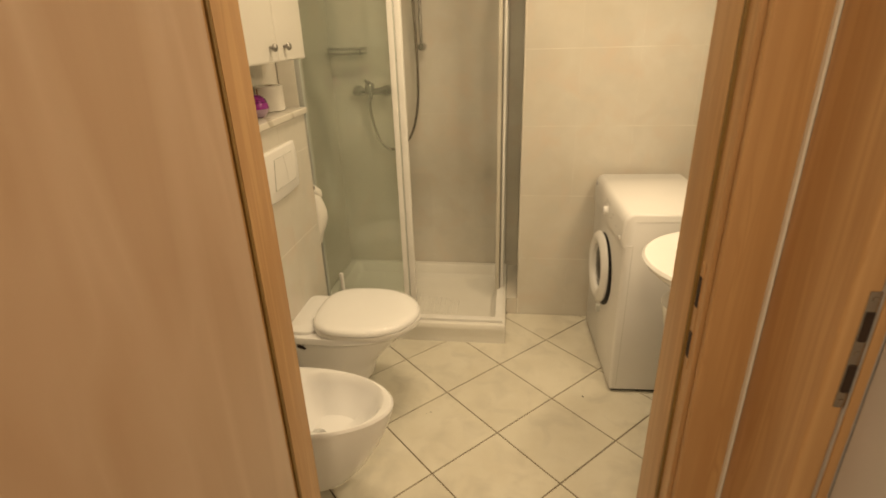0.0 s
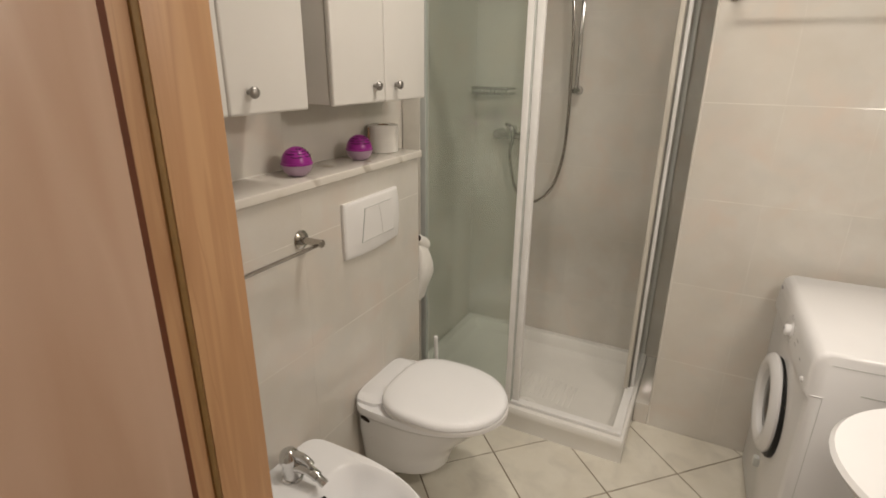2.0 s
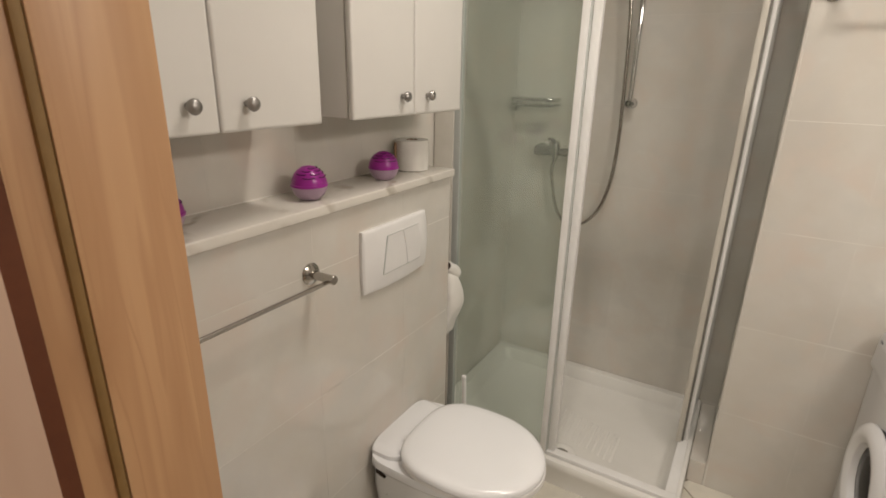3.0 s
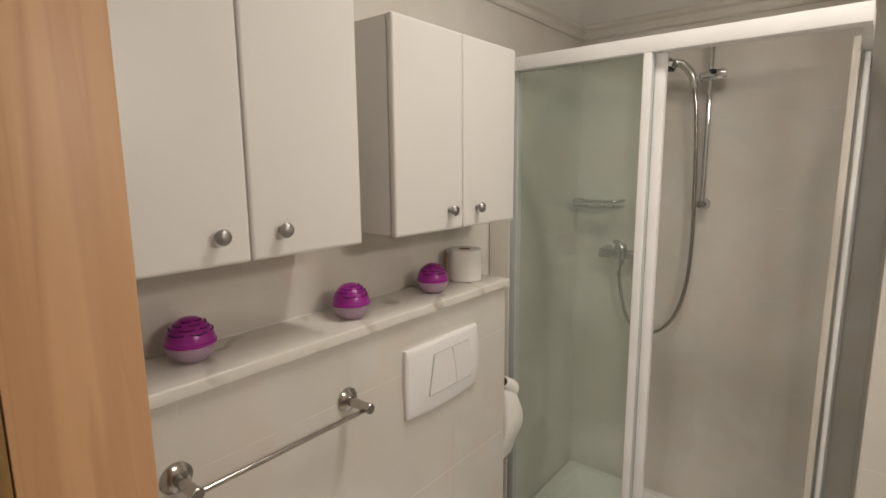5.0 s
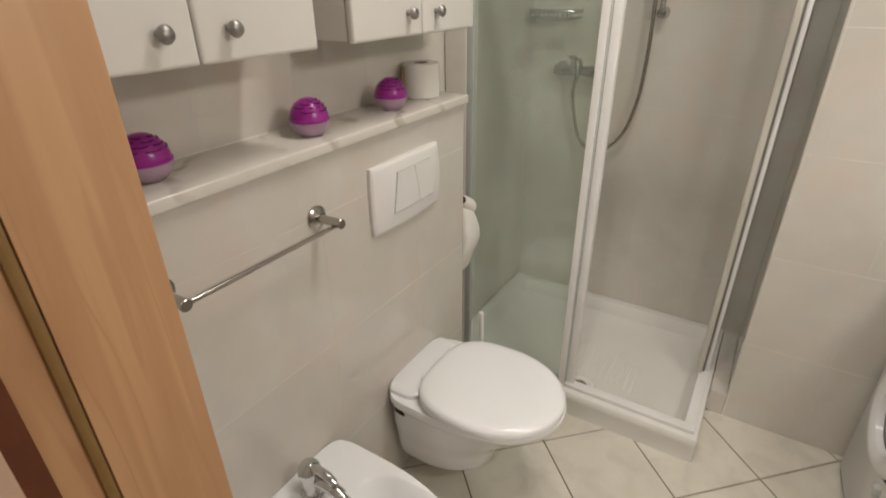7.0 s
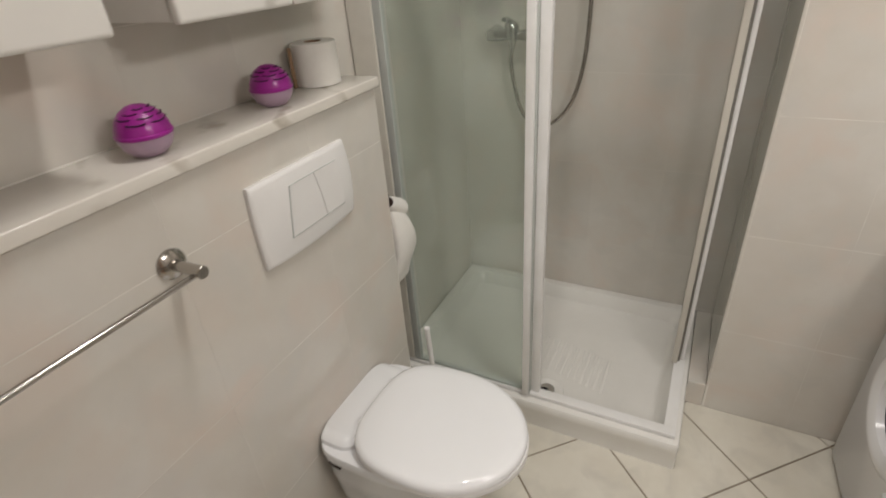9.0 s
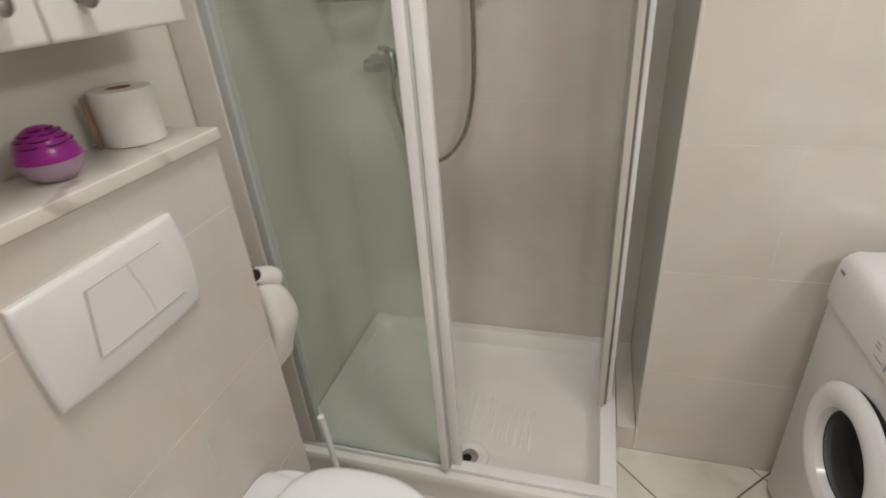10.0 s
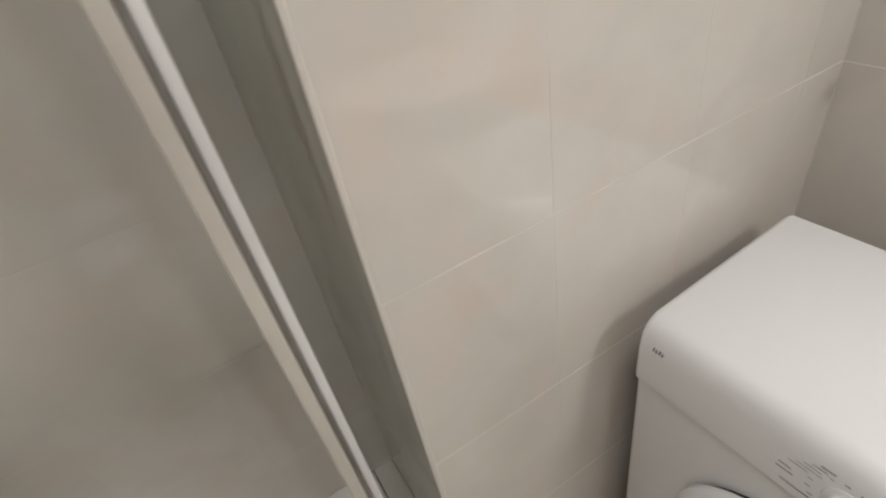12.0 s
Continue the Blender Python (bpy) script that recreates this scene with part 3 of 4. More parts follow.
def wc():
    t = tagged(new("toilet"), "white wall-hung ceramic toilet with closed lid", "toilet")
    t.matrix_basis = pose(0, 1.768, 0)
    b, f = LOW + 0.001, -0.346
    prof = [(0.102, 0.255, 0.100), (0.109, 0.283, 0.122), (0.13, 0.297, 0.131), (0.175, 0.308, 0.139), (0.22, 0.330, 0.147), (0.28, 0.388, 0.160), (0.335, 0.438, 0.162), (0.352, 0.462, 0.168), (0.362, 0.485, 0.179), (0.378, 0.492, 0.180), (0.388, 0.488, 0.176)]
    part("bowl", loft([bowl_outline(b, b + reach, half, z, square=6, mid=0.35) for z, reach, half in prof]), CERAMIC, t)
    part("deck", loft([bowl_outline(b, b + 0.135 - d, 0.160 - d, z, square=7, mid=0.4, point=3.0) for z, d in ((0.350, 0.012), (0.388, 0.006), (0.400, 0.008), (0.407, 0.018), (0.4105, 0.034))]), CERAMIC, t)
    for s in (-1, 1):
        slot = [(b + 0.040, 0.350), (b + 0.052, 0.352), (b + 0.064, 0.344), (b + 0.074, 0.333), (b + 0.058, 0.335), (b + 0.043, 0.341)]
        part("fixing_recess", loft([[(x, s * y, z) for x, z in slot] for y in (0.140, 0.1705)]), DARK, t, "dark fixing recess below the rim")
        part("fixing_cap", turned((b + 0.070, s * 0.150, 0.262), (0, s, 0), [(0, 0.006), (0.005, 0.005)], 12), CHROME, t)
    sb = b + 0.085
    part("seat", loft([bowl_outline(sb, f + 0.003, 0.184 - d, z, square=3.2, mid=0.48) for z, d in ((0.388, 0.006), (0.392, 0.0), (0.404, 0.0), (0.407, 0.004))]), PLASTIC, t)
    part("lid", loft([bowl_outline(sb + d * 0.6, f - d, 0.188 - d, z, square=3.2, mid=0.48) for z, d in ((0.409, 0.004), (0.412, 0.0), (0.422, 0.0), (0.430, 0.005), (0.435, 0.016), (0.437, 0.04), (0.438, 0.09))]), CERAMIC, t)
    for s in (-1, 1):
        part("hinge", turned((sb + 0.01, s * 0.075, 0.412), (0, 0, 1), [(0, 0.014), (0.012, 0.013), (0.016, 0.008)], 16), CERAMIC, t)
    return t


wc()


def bidet():
    t = tagged(new("bidet"), "white wall-hung ceramic bidet with chrome tap", "bidet")
    t.matrix_basis = pose(0, 1.234, 0)
    b, f = LOW + 0.001, -0.342
    out = [(0.085, 0.32, 0.085), (0.092, 0.35, 0.108), (0.15, 0.40, 0.130), (0.25, 0.46, 0.152), (0.33, 0.495, 0.164), (0.375, 0.508, 0.168), (0.392, 0.511, 0.169), (0.400, 0.505, 0.164)]
    loops = [bowl_outline(b, b + reach, half, z, square=7, mid=0.35) for z, reach, half in out]
    inner = [(0.400, 0.150, 0.482, 0.143), (0.394, 0.158, 0.474, 0.136), (0.37, 0.175, 0.458, 0.126), (0.31, 0.205, 0.425, 0.102), (0.275, 0.235, 0.385, 0.075), (0.268, 0.28, 0.34, 0.03)]
    loops += [bowl_outline(b + a, b + c, h, z, square=3.6, mid=0.42) for z, a, c, h in inner]
    part("basin", loft(loops), CERAMIC, t)
    part("drain", turned((b + 0.255, -0.02, 0.270), (0, 0, 1), [(0, 0.030), (0.004, 0.028), (0.008, 0.020), (0.010, 0.004)], 24), CHROME, t)
    part("overflow_hole", turned((b + 0.182, 0.0, 0.368), (1, 0, 0.35), [(0, 0.011), (0.0025, 0.010)], 16), BLACK, t)
    tap = part("tap", turned((-0.778, 0, 0.400), (0, 0, 1), [(0, 0.030), (0.004, 0.030), (0.006, 0.025), (0.050, 0.025), (0.058, 0.024)], 24), CHROME, t, "chrome single-lever bidet tap")
    part("tap_dome", turned((-0.780, 0, 0.456), (-0.15, 0, 1), [(0, 0.027), (0.010, 0.029), (0.024, 0.027), (0.036, 0.019), (0.042, 0.008)], 24), CHROME, tap)
    part("spout", tube([(-0.772, 0, 0.440), (-0.738, 0, 0.452), (-0.706, 0, 0.452), (-0.682, 0, 0.444)], 0.0155, 16, steps=4), CHROME, tap)
    part("aerator", turned((-0.690, 0, 0.447), (0.75, 0, -0.45), [(0, 0.012), (0.022, 0.012), (0.024, 0.0135), (0.036, 0.0125)], 16), CHROME, tap)
    part("lever", tube([(-0.775, 0, 0.482), (-0.745, 0, 0.491), (-0.718, 0, 0.486), (-0.702, 0, 0.474)], 0.0105, 14, steps=4), CHROME, tap)
    return t


bidet()


def basin():
    t = tagged(new("washbasin"), "white ceramic washbasin on a pedestal", "washbasin")
    t.matrix_basis = pose(RIGHT - 0.001, 1.405, 0, 0, 0, 180)
    out = [(0.70, 0.30, 0.13), (0.74, 0.40, 0.19), (0.79, 0.49, 0.23), (0.825, 0.530, 0.252), (0.842, 0.541, 0.257), (0.850, 0.534, 0.251)]
    loops = [bowl_outline(0, reach, half, z, square=7, mid=0.45) for z, reach, half in out]
    inner = [(0.851, 0.15, 0.455, 0.200), (0.848, 0.17, 0.430, 0.180), (0.80, 0.19, 0.39, 0.150), (0.74, 0.22, 0.39, 0.12), (0.735, 0.29, 0.33, 0.03)]
    loops += [bowl_outline(a, c, h, z, square=2.6, mid=0.45) for z, a, c, h in inner]
    part("bowl", loft(loops), CERAMIC, t)
    part("pedestal", loft([bowl_outline(0.08, reach, half, z, square=5, mid=0.5) for z, reach, half in ((0.0, 0.395, 0.125), (0.02, 0.390, 0.122), (0.3, 0.41, 0.120), (0.55, 0.44, 0.125), (0.70, 0.47, 0.14))]), CERAMIC, t)
    return t


basin()

# ---- washing machine ----


def washing_machine():
    m = tagged(new("washing_machine"), "white front-loading washing machine against tiled wall", "washing machine")
    m.matrix_basis = pose(0.454, 1.868, 0, 0, 0, 2.4)
    w, d, h = 0.585, 0.39, 0.823
    # body: the front leans back a little, the panel slopes above the crease
    prof = [(0.006, 0.012), (0.0, 0.03), (-0.006, 0.688), (-0.0145, 0.6965), (-0.0155, 0.71), (-0.013, 0.775), (-0.008, h - 0.022), (0.002, h - 0.008), (0.018, h), (d - 0.02, h), (d, h - 0.02), (d, 0.012)]

    def side(y, inset):
        cx, cz = d / 2, h / 2
        return [(x + (inset if x < cx else -inset), y, z + (inset if z < cz else -inset)) for x, z in prof]
    bm = loft([side(0.0, 0.010), side(0.004, 0.004), side(0.012, 0.0), side(w - 0.012, 0.0), side(w - 0.004, 0.004), side(w, 0.010)])
    body = part("body", bm, ENAMEL, m)
    part("lid_seam", box(0.03, d - 0.01, -0.0015, 0.002, h - 0.034, h - 0.0328), GREYPROFILE, body)
    part("side_slot", box(0.105, 0.165, -0.0012, 0.002, h - 0.105, h - 0.102), GREYPROFILE, body)
    part("side_seam", box(0.0290, 0.0302, -0.0010, 0.002, 0.03, 0.690), GREYPROFILE, body)
    part("seam_notch", box(0.002, 0.0300, -0.0022, 0.004, 0.690, 0.6935, 0.0008, 1), ENAMEL, body)
    for y in (0.05, w - 0.05):
        for x in (0.05, d - 0.05):
            part("foot", turned((x, y, 0.0), (0, 0, 1), [(0, 0.022), (0.012, 0.020)], 14), BLACK, m)
    part("kick_gap", box(0.012, d - 0.02, 0.012, w - 0.012, 0.004, 0.016), BLACK, m)
    # porthole
    c = (-0.004, 0.302, 0.467)
    ring_part = part("porthole_door", turned(c, (-1, 0, 0), [(0.006, 0.154), (0.013, 0.162), (0.021, 0.163), (0.031, 0.155), (0.038, 0.139), (0.037, 0.121), (0.028, 0.106), (0.006, 0.098), (0.004, 0.05)], 56), ENAMEL, m, "white round door ring")
    part("porthole_gap", turned((c[0], c[1] - 0.011, c[2] - 0.006), (-1, 0, 0), [(-0.002, 0.1640), (0.006, 0.1640), (0.012, 0.158)], 56), BLACK, m, "black gap round the door")
    part("porthole_glass", turned((c[0] - 0.022, c[1], c[2]), (-1, 0, 0), [(-0.016, 0.100), (-0.012, 0.1025), (-0.010, 0.094), (-0.004, 0.066), (0.000, 0.02)], 48), DARKGLASS, ring_part, "dark glass of the door")
    part("door_handle", box(c[0] - 0.047, c[0] - 0.028, c[1] - 0.152, c[1] - 0.128, c[2] - 0.155, c[2] - 0.120, 0.008), GREYPROFILE, ring_part)
    # controls
    ky, kz = 0.278, 0.743
    knob = part("programme_knob", turned((-0.013, ky, kz), (-1, 0, 0.06), [(0, 0.027), (0.003, 0.026), (0.005, 0.019), (0.018, 0.017), (0.021, 0.013)], 28), ENAMEL, m)
    part("knob_mark", box(-0.0352, -0.0325, ky - 0.0015, ky + 0.0015, kz - 0.010, kz + 0.012), INK, knob)
    part("push_button", turned((-0.012, 0.035, 0.715), (-1, 0, 0), [(0, 0.009), (0.008, 0.008), (0.010, 0.005)], 18), ENAMEL, m)

    def face(z):
        return -0.0155 + max(z - 0.71, 0) * 0.0385
    marks = []
    for k in range(16):
        a = 2 * math.pi * k / 16 + 0.2
        y, z = ky + 0.042 * math.cos(a), kz + 0.036 * math.sin(a)
        marks.append((face(z) - 0.0004, face(z) + 0.001, y - 0.003, y + 0.003, z - 0.0005, z + 0.0005))
    for k in range(5):
        z = kz + 0.014 + 0.0062 * k
        marks.append((face(z) - 0.0004, face(z) + 0.001, ky + 0.046 - 0.006 * k, ky + 0.070 - 0.008 * k, z, z + 0.0008))
    for y, z, l in ((ky + 0.062, 0.742, 0.016), (ky + 0.058, 0.733, 0.022), (ky + 0.02, 0.714, 0.05), (0.165, 0.757, 0.030), (0.185, 0.737, 0.026), (0.10, 0.735, 0.018)):
        marks.append((face(z) - 0.0006, face(z) + 0.001, y, y + l, z, z + 0.0016))
    for k, row in enumerate(marks):
        part("printed_mark", text_bars([row]), INK, m, smooth=False)
    for k in range(4):
        y, z = w - 0.048 + 0.005 * k, 0.780 + 0.0015 * (k % 2)
        part("badge_mark", text_bars([(-0.0142, -0.010, y, y + 0.0022, z, z + 0.005)]), INK, m, smooth=False)
    return m


washing_machine()

# ---- left wall: ledge, cabinets, flush plate, rail ----
ledge_bm = box(LEFT + 0.0005, -0.838, FRONT + 0.001, 2.084, 1.1755, 1.2005, 0.004, 3)
thing("marble_ledge", "white veined marble shelf on the half-height wall", "shelf", ledge_bm, MARBLE)


def wall_cabinet(y0, y1, label):
    c = tagged(new("wall_cabinet"), label, "cabinet", "bathroom wall cabinets")
    z0, z1, xf = 1.392, 1.868, -0.797
    part("body", box(LEFT + 0.0005, xf - 0.020, y0 + 0.002, y1 - 0.002, z0 + 0.004, z1 - 0.002, 0.002), LACQUER, c)
    mid = (y0 + y1) / 2
    for a, b, ky in ((y0, mid - 0.0015, mid - 0.059), (mid + 0.0015, y1, mid + 0.057)):
        d = part("door", box(xf - 0.018, xf, a, b, z0, z1, 0.008, 4), LACQUER, c)
        part("knob", turned((xf, ky, 1.441), (1, 0, 0), [(0, 0.006), (0.004, 0.005), (0.010, 0.0055), (0.014, 0.012), (0.019, 0.0135), (0.024, 0.011), (0.027, 0.005)], 22), KNOB_METAL, d, "satin grey metal knob")
    return c


wall_cabinet(0.942, 1.438, "white lacquered two-door wall cabinet beside the doorway")
wall_cabinet(1.538, 2.034, "white lacquered two-door wall cabinet near the shower")


def flush_plate():
    p = tagged(new("flush_plate"), "white plastic dual flush plate above toilet", "flush plate")
    yc, zc = 1.757, 1.008

    def outline(x, grow):
        pts = []
        hy, hz = 0.149 + grow, 0.089 + grow
        for k in range(9):
            s = -1 + k / 4
            pts.append((x, yc + hy * s, zc - hz - 0.009 * (1 - s * s)))
        for k in range(9):
            s = -1 + k / 4
            pts.append((x, yc + hy + 0.013 * (1 - s * s), zc + hz * s))
        for k in range(9):
            s = 1 - k / 4
            pts.append((x, yc + hy * s, zc + hz))
        for k in range(9):
            s = 1 - k / 4
            pts.append((x, yc - hy - 0.003 * (1 - s * s), zc + hz * s))
        return [q for i, q in enumerate(pts) if q != pts[i - 1]]
    part("plate", loft([outline(LOW, 0.0), outline(LOW + 0.010, 0.001), outline(LOW + 0.014, -0.002), outline(LOW + 0.0165, -0.008)]), PLASTIC, p)
    x0, x1 = LOW + 0.0160, LOW + 0.0185
    q = [(-0.047, 0.056), (0.026, 0.056), (0.040, 0.0), (0.046, -0.052), (-0.068, -0.052)]
    r = [(0.0285, 0.056), (0.102, 0.056), (0.120, 0.0), (0.112, -0.052), (0.0485, -0.052), (0.0425, 0.0)]
    for nm, poly in (("large_button", q), ("small_button", r)):
        part(nm, loft([[(x, yc + a, zc + b) for a, b in poly] for x in (x0, x1)]), PLASTIC, p)
    for row in ((x0, x1 + 0.0004, yc - 0.049, yc + 0.104, zc + 0.0562, zc + 0.0573), (x0, x1 + 0.0004, yc - 0.070, yc + 0.114, zc - 0.0538, zc - 0.0522)):
        part("button_gap", text_bars([row]), GREYPROFILE, p, "thin grey gap beside the buttons")
    for poly in ([(-0.0502, 0.057), (-0.0490, 0.057), (-0.0698, -0.053), (-0.0710, -0.053)],):
        part("button_gap", loft([[(x, yc + a, zc + b) for a, b in poly] for x in (x0, x1 + 0.0002)]), GREYPROFILE, p, "thin grey gap beside the buttons")
    return p


flush_plate()


def towel_rail(name, a, b, out, label):
    """A rail from a to b along a wall, standing off by out (a vector)."""
    t = tagged(new(name), label, "towel rail")
    o = Vector(out)
    n = o.normalized()
    for e in (a, b):
        e = Vector(e)
        part("mount", turned(e, n, [(0, 0.027), (0.004, 0.027), (0.008, 0.022), (0.012, 0.012)], 28), STEEL, t)
        part("arm", turned(e + n * 0.006, n, [(0, 0.010), (0.05, 0.0105), (o.length + 0.012, 0.0115), (o.length + 0.014, 0.010)], 18), STEEL, t)
    drop = Vector((0, 0, -0.008))
    part("rod", tube([Vector(a) + o + drop, Vector(b) + o + drop], 0.0052, 12), STEEL, t)
    return t


towel_rail("towel_rail", (LOW, 1.056, 1.040), (LOW, 1.426, 1.040), (0.058, 0, 0), "short brushed steel towel rail on the tiled wall")
towel_rail("towel_rail", (0.110, BACK, 1.735), (0.555, BACK, 1.735), (0, -0.06, 0), "brushed steel towel rail above the washing machine")


def freshener(y, x=-0.892, turn=0):
    f = tagged(new("air_freshener"), "magenta and lilac plastic ball air freshener on ledge", "air freshener", "air fresheners on the ledge")
    f.matrix_basis = pose(x, y, 1.2010, 0, 0, turn)
    part("base", turned((0, 0, 0), (0, 0, 1), [(0, 0.019), (0.002, 0.024), (0.012, 0.034), (0.024, 0.0395), (0.032, 0.0405)], 32), LILAC, f, "translucent lilac lower cup")
    part("collar", turned((0, 0, 0.030), (0, 0, 1), [(0, 0.0395), (0.002, 0.042), (0.006, 0.042), (0.008, 0.0395)], 32), MAGENTA, f)
    part("dome", turned((0, 0, 0.036), (0, 0, 1), [(0, 0.040), (0.010, 0.039), (0.022, 0.034), (0.032, 0.026), (0.040, 0.014), (0.042, 0.004)], 32), MAGENTA, f, "magenta slotted dome")
    for k, (z, r, a) in enumerate(((0.0535, 0.0366, 0), (0.0535, 0.0366, 60), (0.0535, 0.0366, -60), (0.061, 0.0318, 28), (0.061, 0.0318, -32), (0.061, 0.0318, -92), (0.0675, 0.0262, -5), (0.0675, 0.0262, 65), (0.0675, 0.0262, -70), (0.073, 0.019, 30), (0.073, 0.019, -40))):
        c = [(r * math.cos(radians(a + s)), r * math.sin(radians(a + s)), z + 0.0016 * (s / 22) ** 2) for s in range(-22, 23, 4)]
        part("slot", tube(c, 0.0012, 6), SLOT, f, "dark vent slot")
    return f


first = freshener(1.137, -0.937, 0)
first.scale = (1.07, 1.07, 1.05)
copy_thing(first, pose(-0.912, 1.499, 1.2010, 0, 0, 15))
copy_thing(first, pose(-0.918, 1.803, 1.2010, 0, 0, -10))


def paper_roll():
    r = tagged(new("toilet_roll"), "spare white toilet roll standing on the ledge", "toilet roll")
    r.matrix_basis = pose(-0.948, 1.993, 1.2010)
    part("paper", turned((0, 0, 0), (0, 0, 1), [(0, 0.050), (0.001, 0.0525), (0.094, 0.0525), (0.0955, 0.050), (0.0955, 0.021), (0.080, 0.0205)], 36), PAPER, r)
    part("core", turned((0, 0, 0.079), (0, 0, 1), [(0, 0.0203), (0.0165, 0.0203), (0.0165, 0.0185), (0.002, 0.018)], 24), CARD, r, "brown cardboard core")
    return r


paper_roll()
thing("cardboard_strip", "thin brown cardboard strip behind the roll", "cardboard", box(-0.975, -0.972, 1.932, 1.943, 1.2010, 1.290, 0.001), CARD)


def paper_holder():
    h = tagged(new("toilet_paper_holder"), "chrome paper holder with a hanging white roll", "paper holder")
    y0, z, x = 2.0960, 0.832, -0.894
    part("rosette", turned((x - 0.015, y0, z), (0, 1, 0), [(0, 0.018), (0.004, 0.018), (0.008, 0.009)], 20), CHROME, h)
    part("spindle", tube([(x - 0.015, y0, z), (x - 0.012, y0 + 0.03, z - 0.005), (x - 0.012, y0 + 0.10, z - 0.06)], 0.006, 10), CHROME, h)
    part("end_cap", turned((x + 0.012, y0 + 0.004, z + 0.024), (-0.1, 1, 0.3), [(0, 0.006), (0.004, 0.010), (0.010, 0.011), (0.016, 0.008)], 18), CHROME, h)
    part("paper_roll", turned((x + 0.018, y0 + 0.014, z + 0.008), (-0.1, 1, -0.75), [(0, 0.0155), (0.0, 0.0185), (0.002, 0.0195), (0.030, 0.024), (0.060, 0.029), (0.080, 0.028), (0.086, 0.018)], 28), PAPER, h)
    part("core_end", turned((x + 0.0181, y0 + 0.0128, z + 0.0089), (-0.1, 1, -0.75), [(0, 0.0152), (0.002, 0.0152)], 18), DARK, h, "dark open end of the core")
    loops = []
    for far, drop, thick, out in ((0.050, 0.020, 0.014, 0.014), (0.074, 0.038, 0.021, 0.016), (0.098, 0.075, 0.026, 0.020), (0.116, 0.120, 0.027, 0.026), (0.124, 0.160, 0.025, 0.026),
                                  (0.116, 0.195, 0.020, 0.020), (0.102, 0.230, 0.013, 0.014), (0.096, 0.265, 0.007, 0.010), (0.090, 0.280, 0.003, 0.008)):
        far *= 0.88
        cy, hy = y0 + 0.006 + far / 2, far / 2
        loops.append([(x + out + thick * math.cos(a), cy + hy * math.copysign(abs(math.sin(a)) ** 0.6, math.sin(a)), z - drop) for a in [2 * math.pi * k / 24 for k in range(24)]])
    part("loose_paper", loft(loops), PAPER, h, "loose hanging toilet paper")
    return h


paper_holder()


def brush():
    b = tagged(new("toilet_brush"), "white plastic toilet brush in a round holder", "toilet brush")
    b.matrix_basis = pose(-0.775, 2.100, 0)
    part("holder", turned((0, 0, 0), (0, 0, 1), [(0, 0.048), (0.004, 0.050), (0.11, 0.043), (0.115, 0.040), (0.115, 0.034), (0.02, 0.034)], 28), PLASTIC, b)
    part("handle", tube([(0, 0, 0.05), (0.002, -0.012, 0.30), (0.003, -0.022, 0.428)], 0.0085, 12, steps=3), PLASTIC, b)
    part("cap", turned((0.003, -0.0222, 0.426), (0, 0, 1), [(0, 0.0095), (0.008, 0.009), (0.012, 0.005)], 14), PLASTIC, b)
    return b


brush()


def wire_hook_rack():
    r = tagged(new("wire_holder"), "chrome wire holder on the tiled wall", "wire holder")
    x = RIGHT
    for y in (2.37, 2.44):
        part("loop", tube([(x - 0.004, y, 1.70), (x - 0.05, y - 0.004, 1.66), (x - 0.065, y - 0.006, 1.55), (x - 0.06, y, 1.46), (x - 0.045, y + 0.015, 1.442), (x - 0.03, y + 0.02, 1.46), (x - 0.02, y + 0.02, 1.60), (x - 0.004, y + 0.02, 1.68)], 0.0045, 10, steps=6), CHROME, r)
    part("plate", box(x - 0.006, x - 0.0005, 2.35, 2.48, 1.655, 1.715, 0.002), CHROME, r)
    return r


wire_hook_rack()
for z in (1.325, 1.078):
    h = thing("wall_hook", "small black and white wall hook on tiles", "hook", turned((RIGHT, 2.40, z), (-1, 0, 0), [(0, 0.018), (0.008, 0.017), (0.012, 0.009), (0.03, 0.009)], 18), PLASTIC, group="hooks on the right wall")
    part("hook_tip", turned((RIGHT - 0.030, 2.40, z), (-1, 0, 0), [(0, 0.013), (0.010, 0.013), (0.014, 0.009)], 16), BLACK, h)

for x, y, r in ((0.342, 1.826, 0.0042), (-0.300, 1.668, 0.0032), (-0.318, 1.655, 0.002)):
    thing("floor_crumb", "tiny dark crumb lying on the floor tiles", "crumb", turned((x, y, 0.0002), (0.1, 0.2, 1), [(0, r * 0.7), (r * 0.4, r), (r * 0.9, r * 0.4)], 7), BLACK, group="crumbs on the floor")

# ---- tiles ----


def clip(poly, axis, limit, keep_above):
    out = []
    for p, q in zip(poly, poly[1:] + poly[:1]):
        a, b = (p[axis] - limit) * (1 if keep_above else -1), (q[axis] - limit) * (1 if keep_above else -1)
        if a >= 0:
            out.append(p)
        if a * b < 0:
            k = a / (a - b)
            out.append((p[0] + k * (q[0] - p[0]), p[1] + k * (q[1] - p[1])))
    return out


def shrink(poly, by):
    cx, cy = sum(p[0] for p in poly) / len(poly), sum(p[1] for p in poly) / len(poly)
    out = []
    for x, y in poly:
        d = math.hypot(x - cx, y - cy)
        out.append((x - (x - cx) / d * by, y - (y - cy) / d * by))
    return out


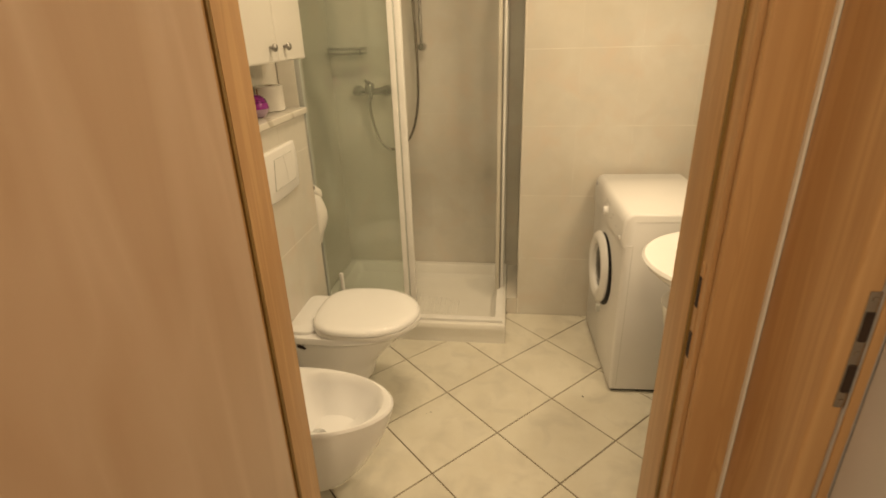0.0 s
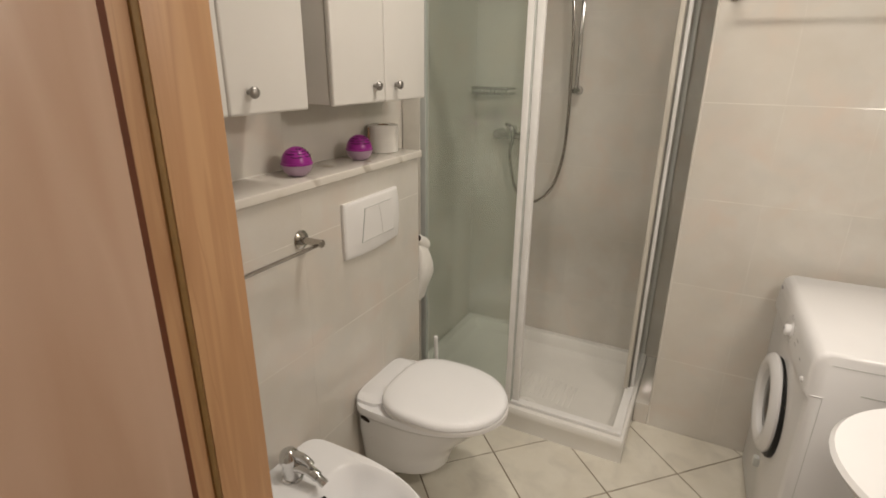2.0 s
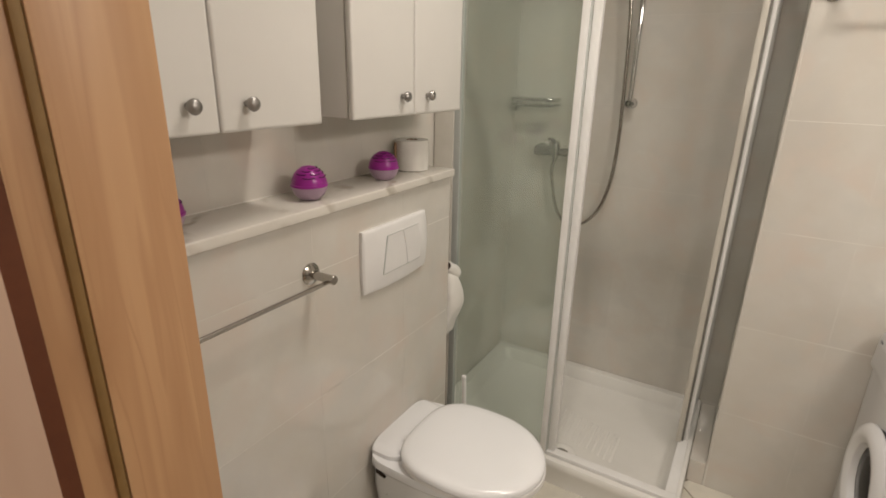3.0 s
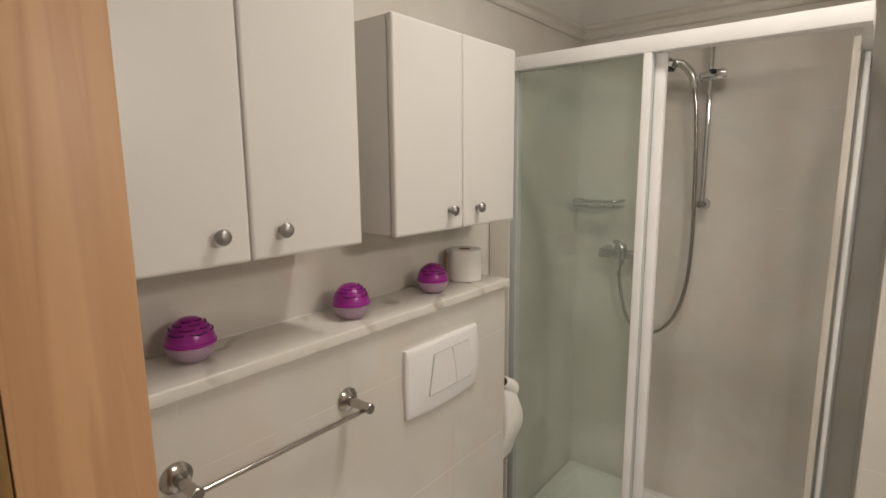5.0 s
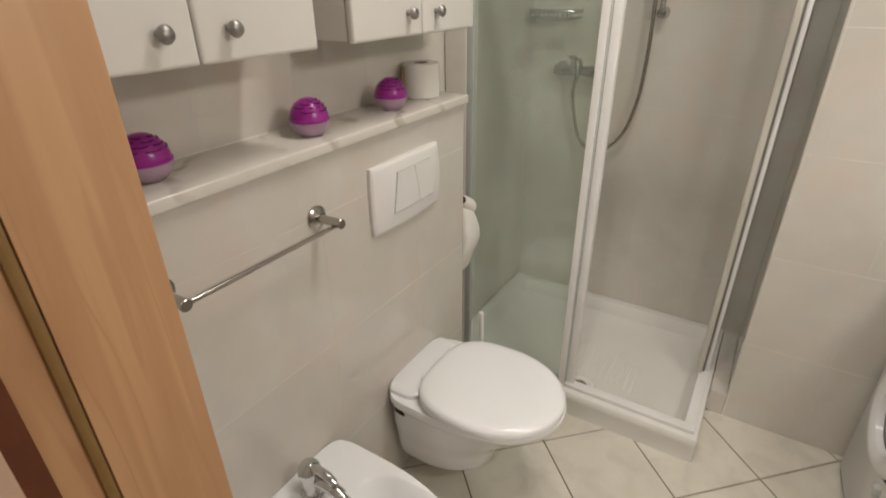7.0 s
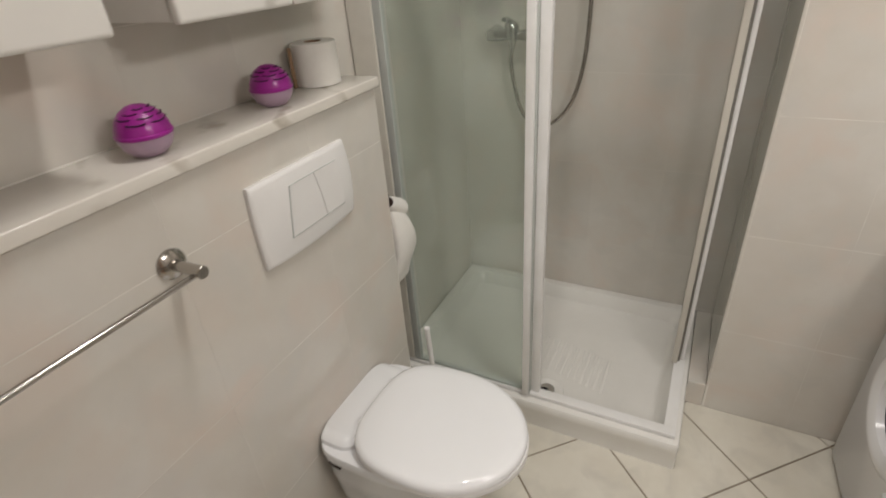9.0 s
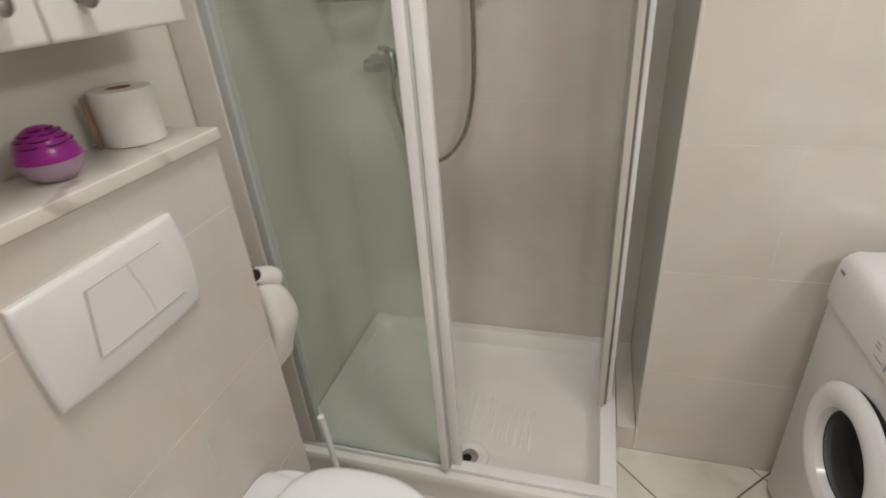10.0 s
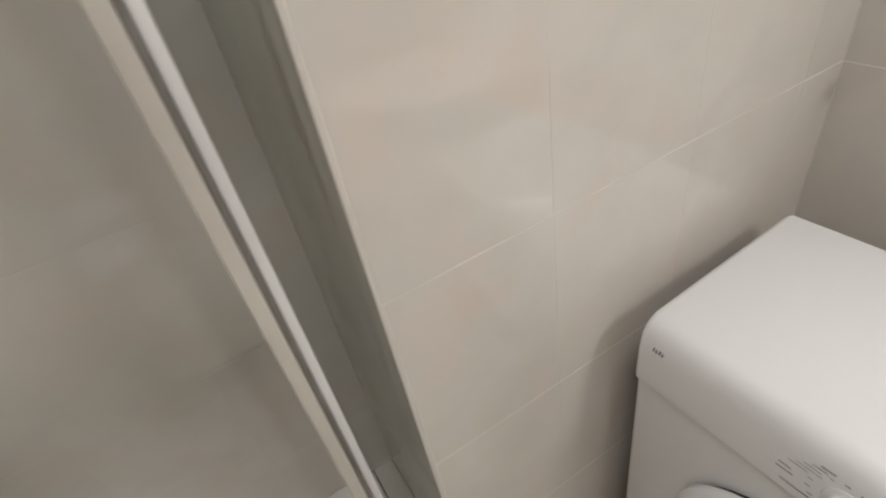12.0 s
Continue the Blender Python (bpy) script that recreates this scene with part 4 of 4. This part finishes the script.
def floor_tiles():
    n = 0.228
    for i in range(-6, 7):
        for j in range(-8, 6):
            if (i + j) % 2:
                continue
            cx, cy = -0.019 + n * i, 2.031 - n + n * j
            e = n - 0.0034
            poly = [(cx + e, cy), (cx, cy + e), (cx - e, cy), (cx, cy - e)]
            for axis, limit, above in ((0, LEFT + 0.0003, True), (0, RIGHT - 0.0003, False), (1, 0.750, True), (1, BACK - 0.0003, False)):
                if len(poly) > 2:
                    poly = clip(poly, axis, limit, above)
            if len(poly) < 3 or max(p[0] for p in poly) < LOW + 0.002 and min(p[1] for p in poly) < 2.0 and max(p[1] for p in poly) < 2.1:
                continue
            top = shrink(poly, 0.0012)
            part("tile", loft([[(x, y, -0.006) for x, y in poly], [(x, y, -0.0012) for x, y in poly], [(x, y, 0.0) for x, y in top]]), FLOOR_TILE, floor, smooth=False)


floor_tiles()
TILE_W, TILE_H, GAP = 0.2625, 0.3475, 0.0020
made = {}


def wall_tiles(wall, origin, u, n, u0, u1, z0, z1, joint, TILE_W=TILE_W):
    """Tiles on one face: origin + u * s, from s = u0 to u1; n is the face's normal; a vertical joint at s = joint."""
    o, u, n = Vector(origin), Vector(u), Vector(n)
    k0, k1 = math.floor((u0 - joint) / TILE_W), math.ceil((u1 - joint) / TILE_W)
    for k in range(k0, k1):
        a, b = max(u0, joint + k * TILE_W), min(u1, joint + (k + 1) * TILE_W)
        for r in range(0, 7):
            c, d = max(z0, -0.005 + r * TILE_H), min(z1, -0.005 + (r + 1) * TILE_H)
            if b - a < 0.006 or d - c < 0.006:
                continue
            w, h = (b - a) / 2 - 0.00035, (d - c) / 2 - GAP / 2
            key = (round(w, 4), round(h, 4), tuple(n))
            if key not in made:
                up = Vector((0, 0, 1))
                rim = 0.0008

                def rect(e, depth):
                    return [u * s * w + up * t * (h - e) + n * depth for s, t in ((-1, -1), (1, -1), (1, 1), (-1, 1))]
                made[key] = mesh_of("tile", loft([rect(0, -T - 0.001), rect(0, -0.0002), rect(rim, 0.0)]), WALL_TILE, False)
            ob = new("tile", made[key])
            ob.parent = wall
            ob.location = o + u * ((a + b) / 2) + Vector((0, 0, (c + d) / 2))


X, Y = Vector((1, 0, 0)), Vector((0, 1, 0))
wall_tiles(wall_low, (LOW, 0, 0), Y, X, FRONT, 2.0735, 0, 1.175, 1.808, 0.370)
wall_tiles(wall_low, (0, 2.080, 0), X, Y, LEFT + 0.001, LOW, 0, 1.175, LOW)
wall_tiles(wall_left, (LEFT, 0, 0), Y, X, FRONT, 2.081, 1.2015, TILE_TOP, 1.818)
wall_tiles(wall_left, (LEFT, 0, 0), Y, X, 2.081, SHOWER_BACK, 0, TILE_TOP, 1.818)
wall_tiles(wall_back, (0, BACK, 0), X, -Y, NICHE + 0.007, RIGHT, 0, TILE_TOP, 0.315)
part("niche_panel", box(NICHE, NICHE + T, BACK + 0.007, SHOWER_BACK, 0.099, TILE_TOP), WALL_TILE, wall_back, "smooth cream tile on the niche side", False)
wall_tiles(wall_shower, (0, SHOWER_BACK, 0), X, -Y, LEFT + 0.001, NICHE - 0.001, 0.11, TILE_TOP, NICHE - 0.001)
wall_tiles(wall_right, (RIGHT, 0, 0), Y, -X, FRONT, BACK - 0.001, 0, TILE_TOP, BACK)
wall_tiles(wall_front, (0, FRONT, 0), X, Y, LEFT, -0.494, 0, TILE_TOP, -0.494)
wall_tiles(wall_front, (0, FRONT, 0), X, Y, 0.357, RIGHT - 0.001, 0, TILE_TOP, 0.357)
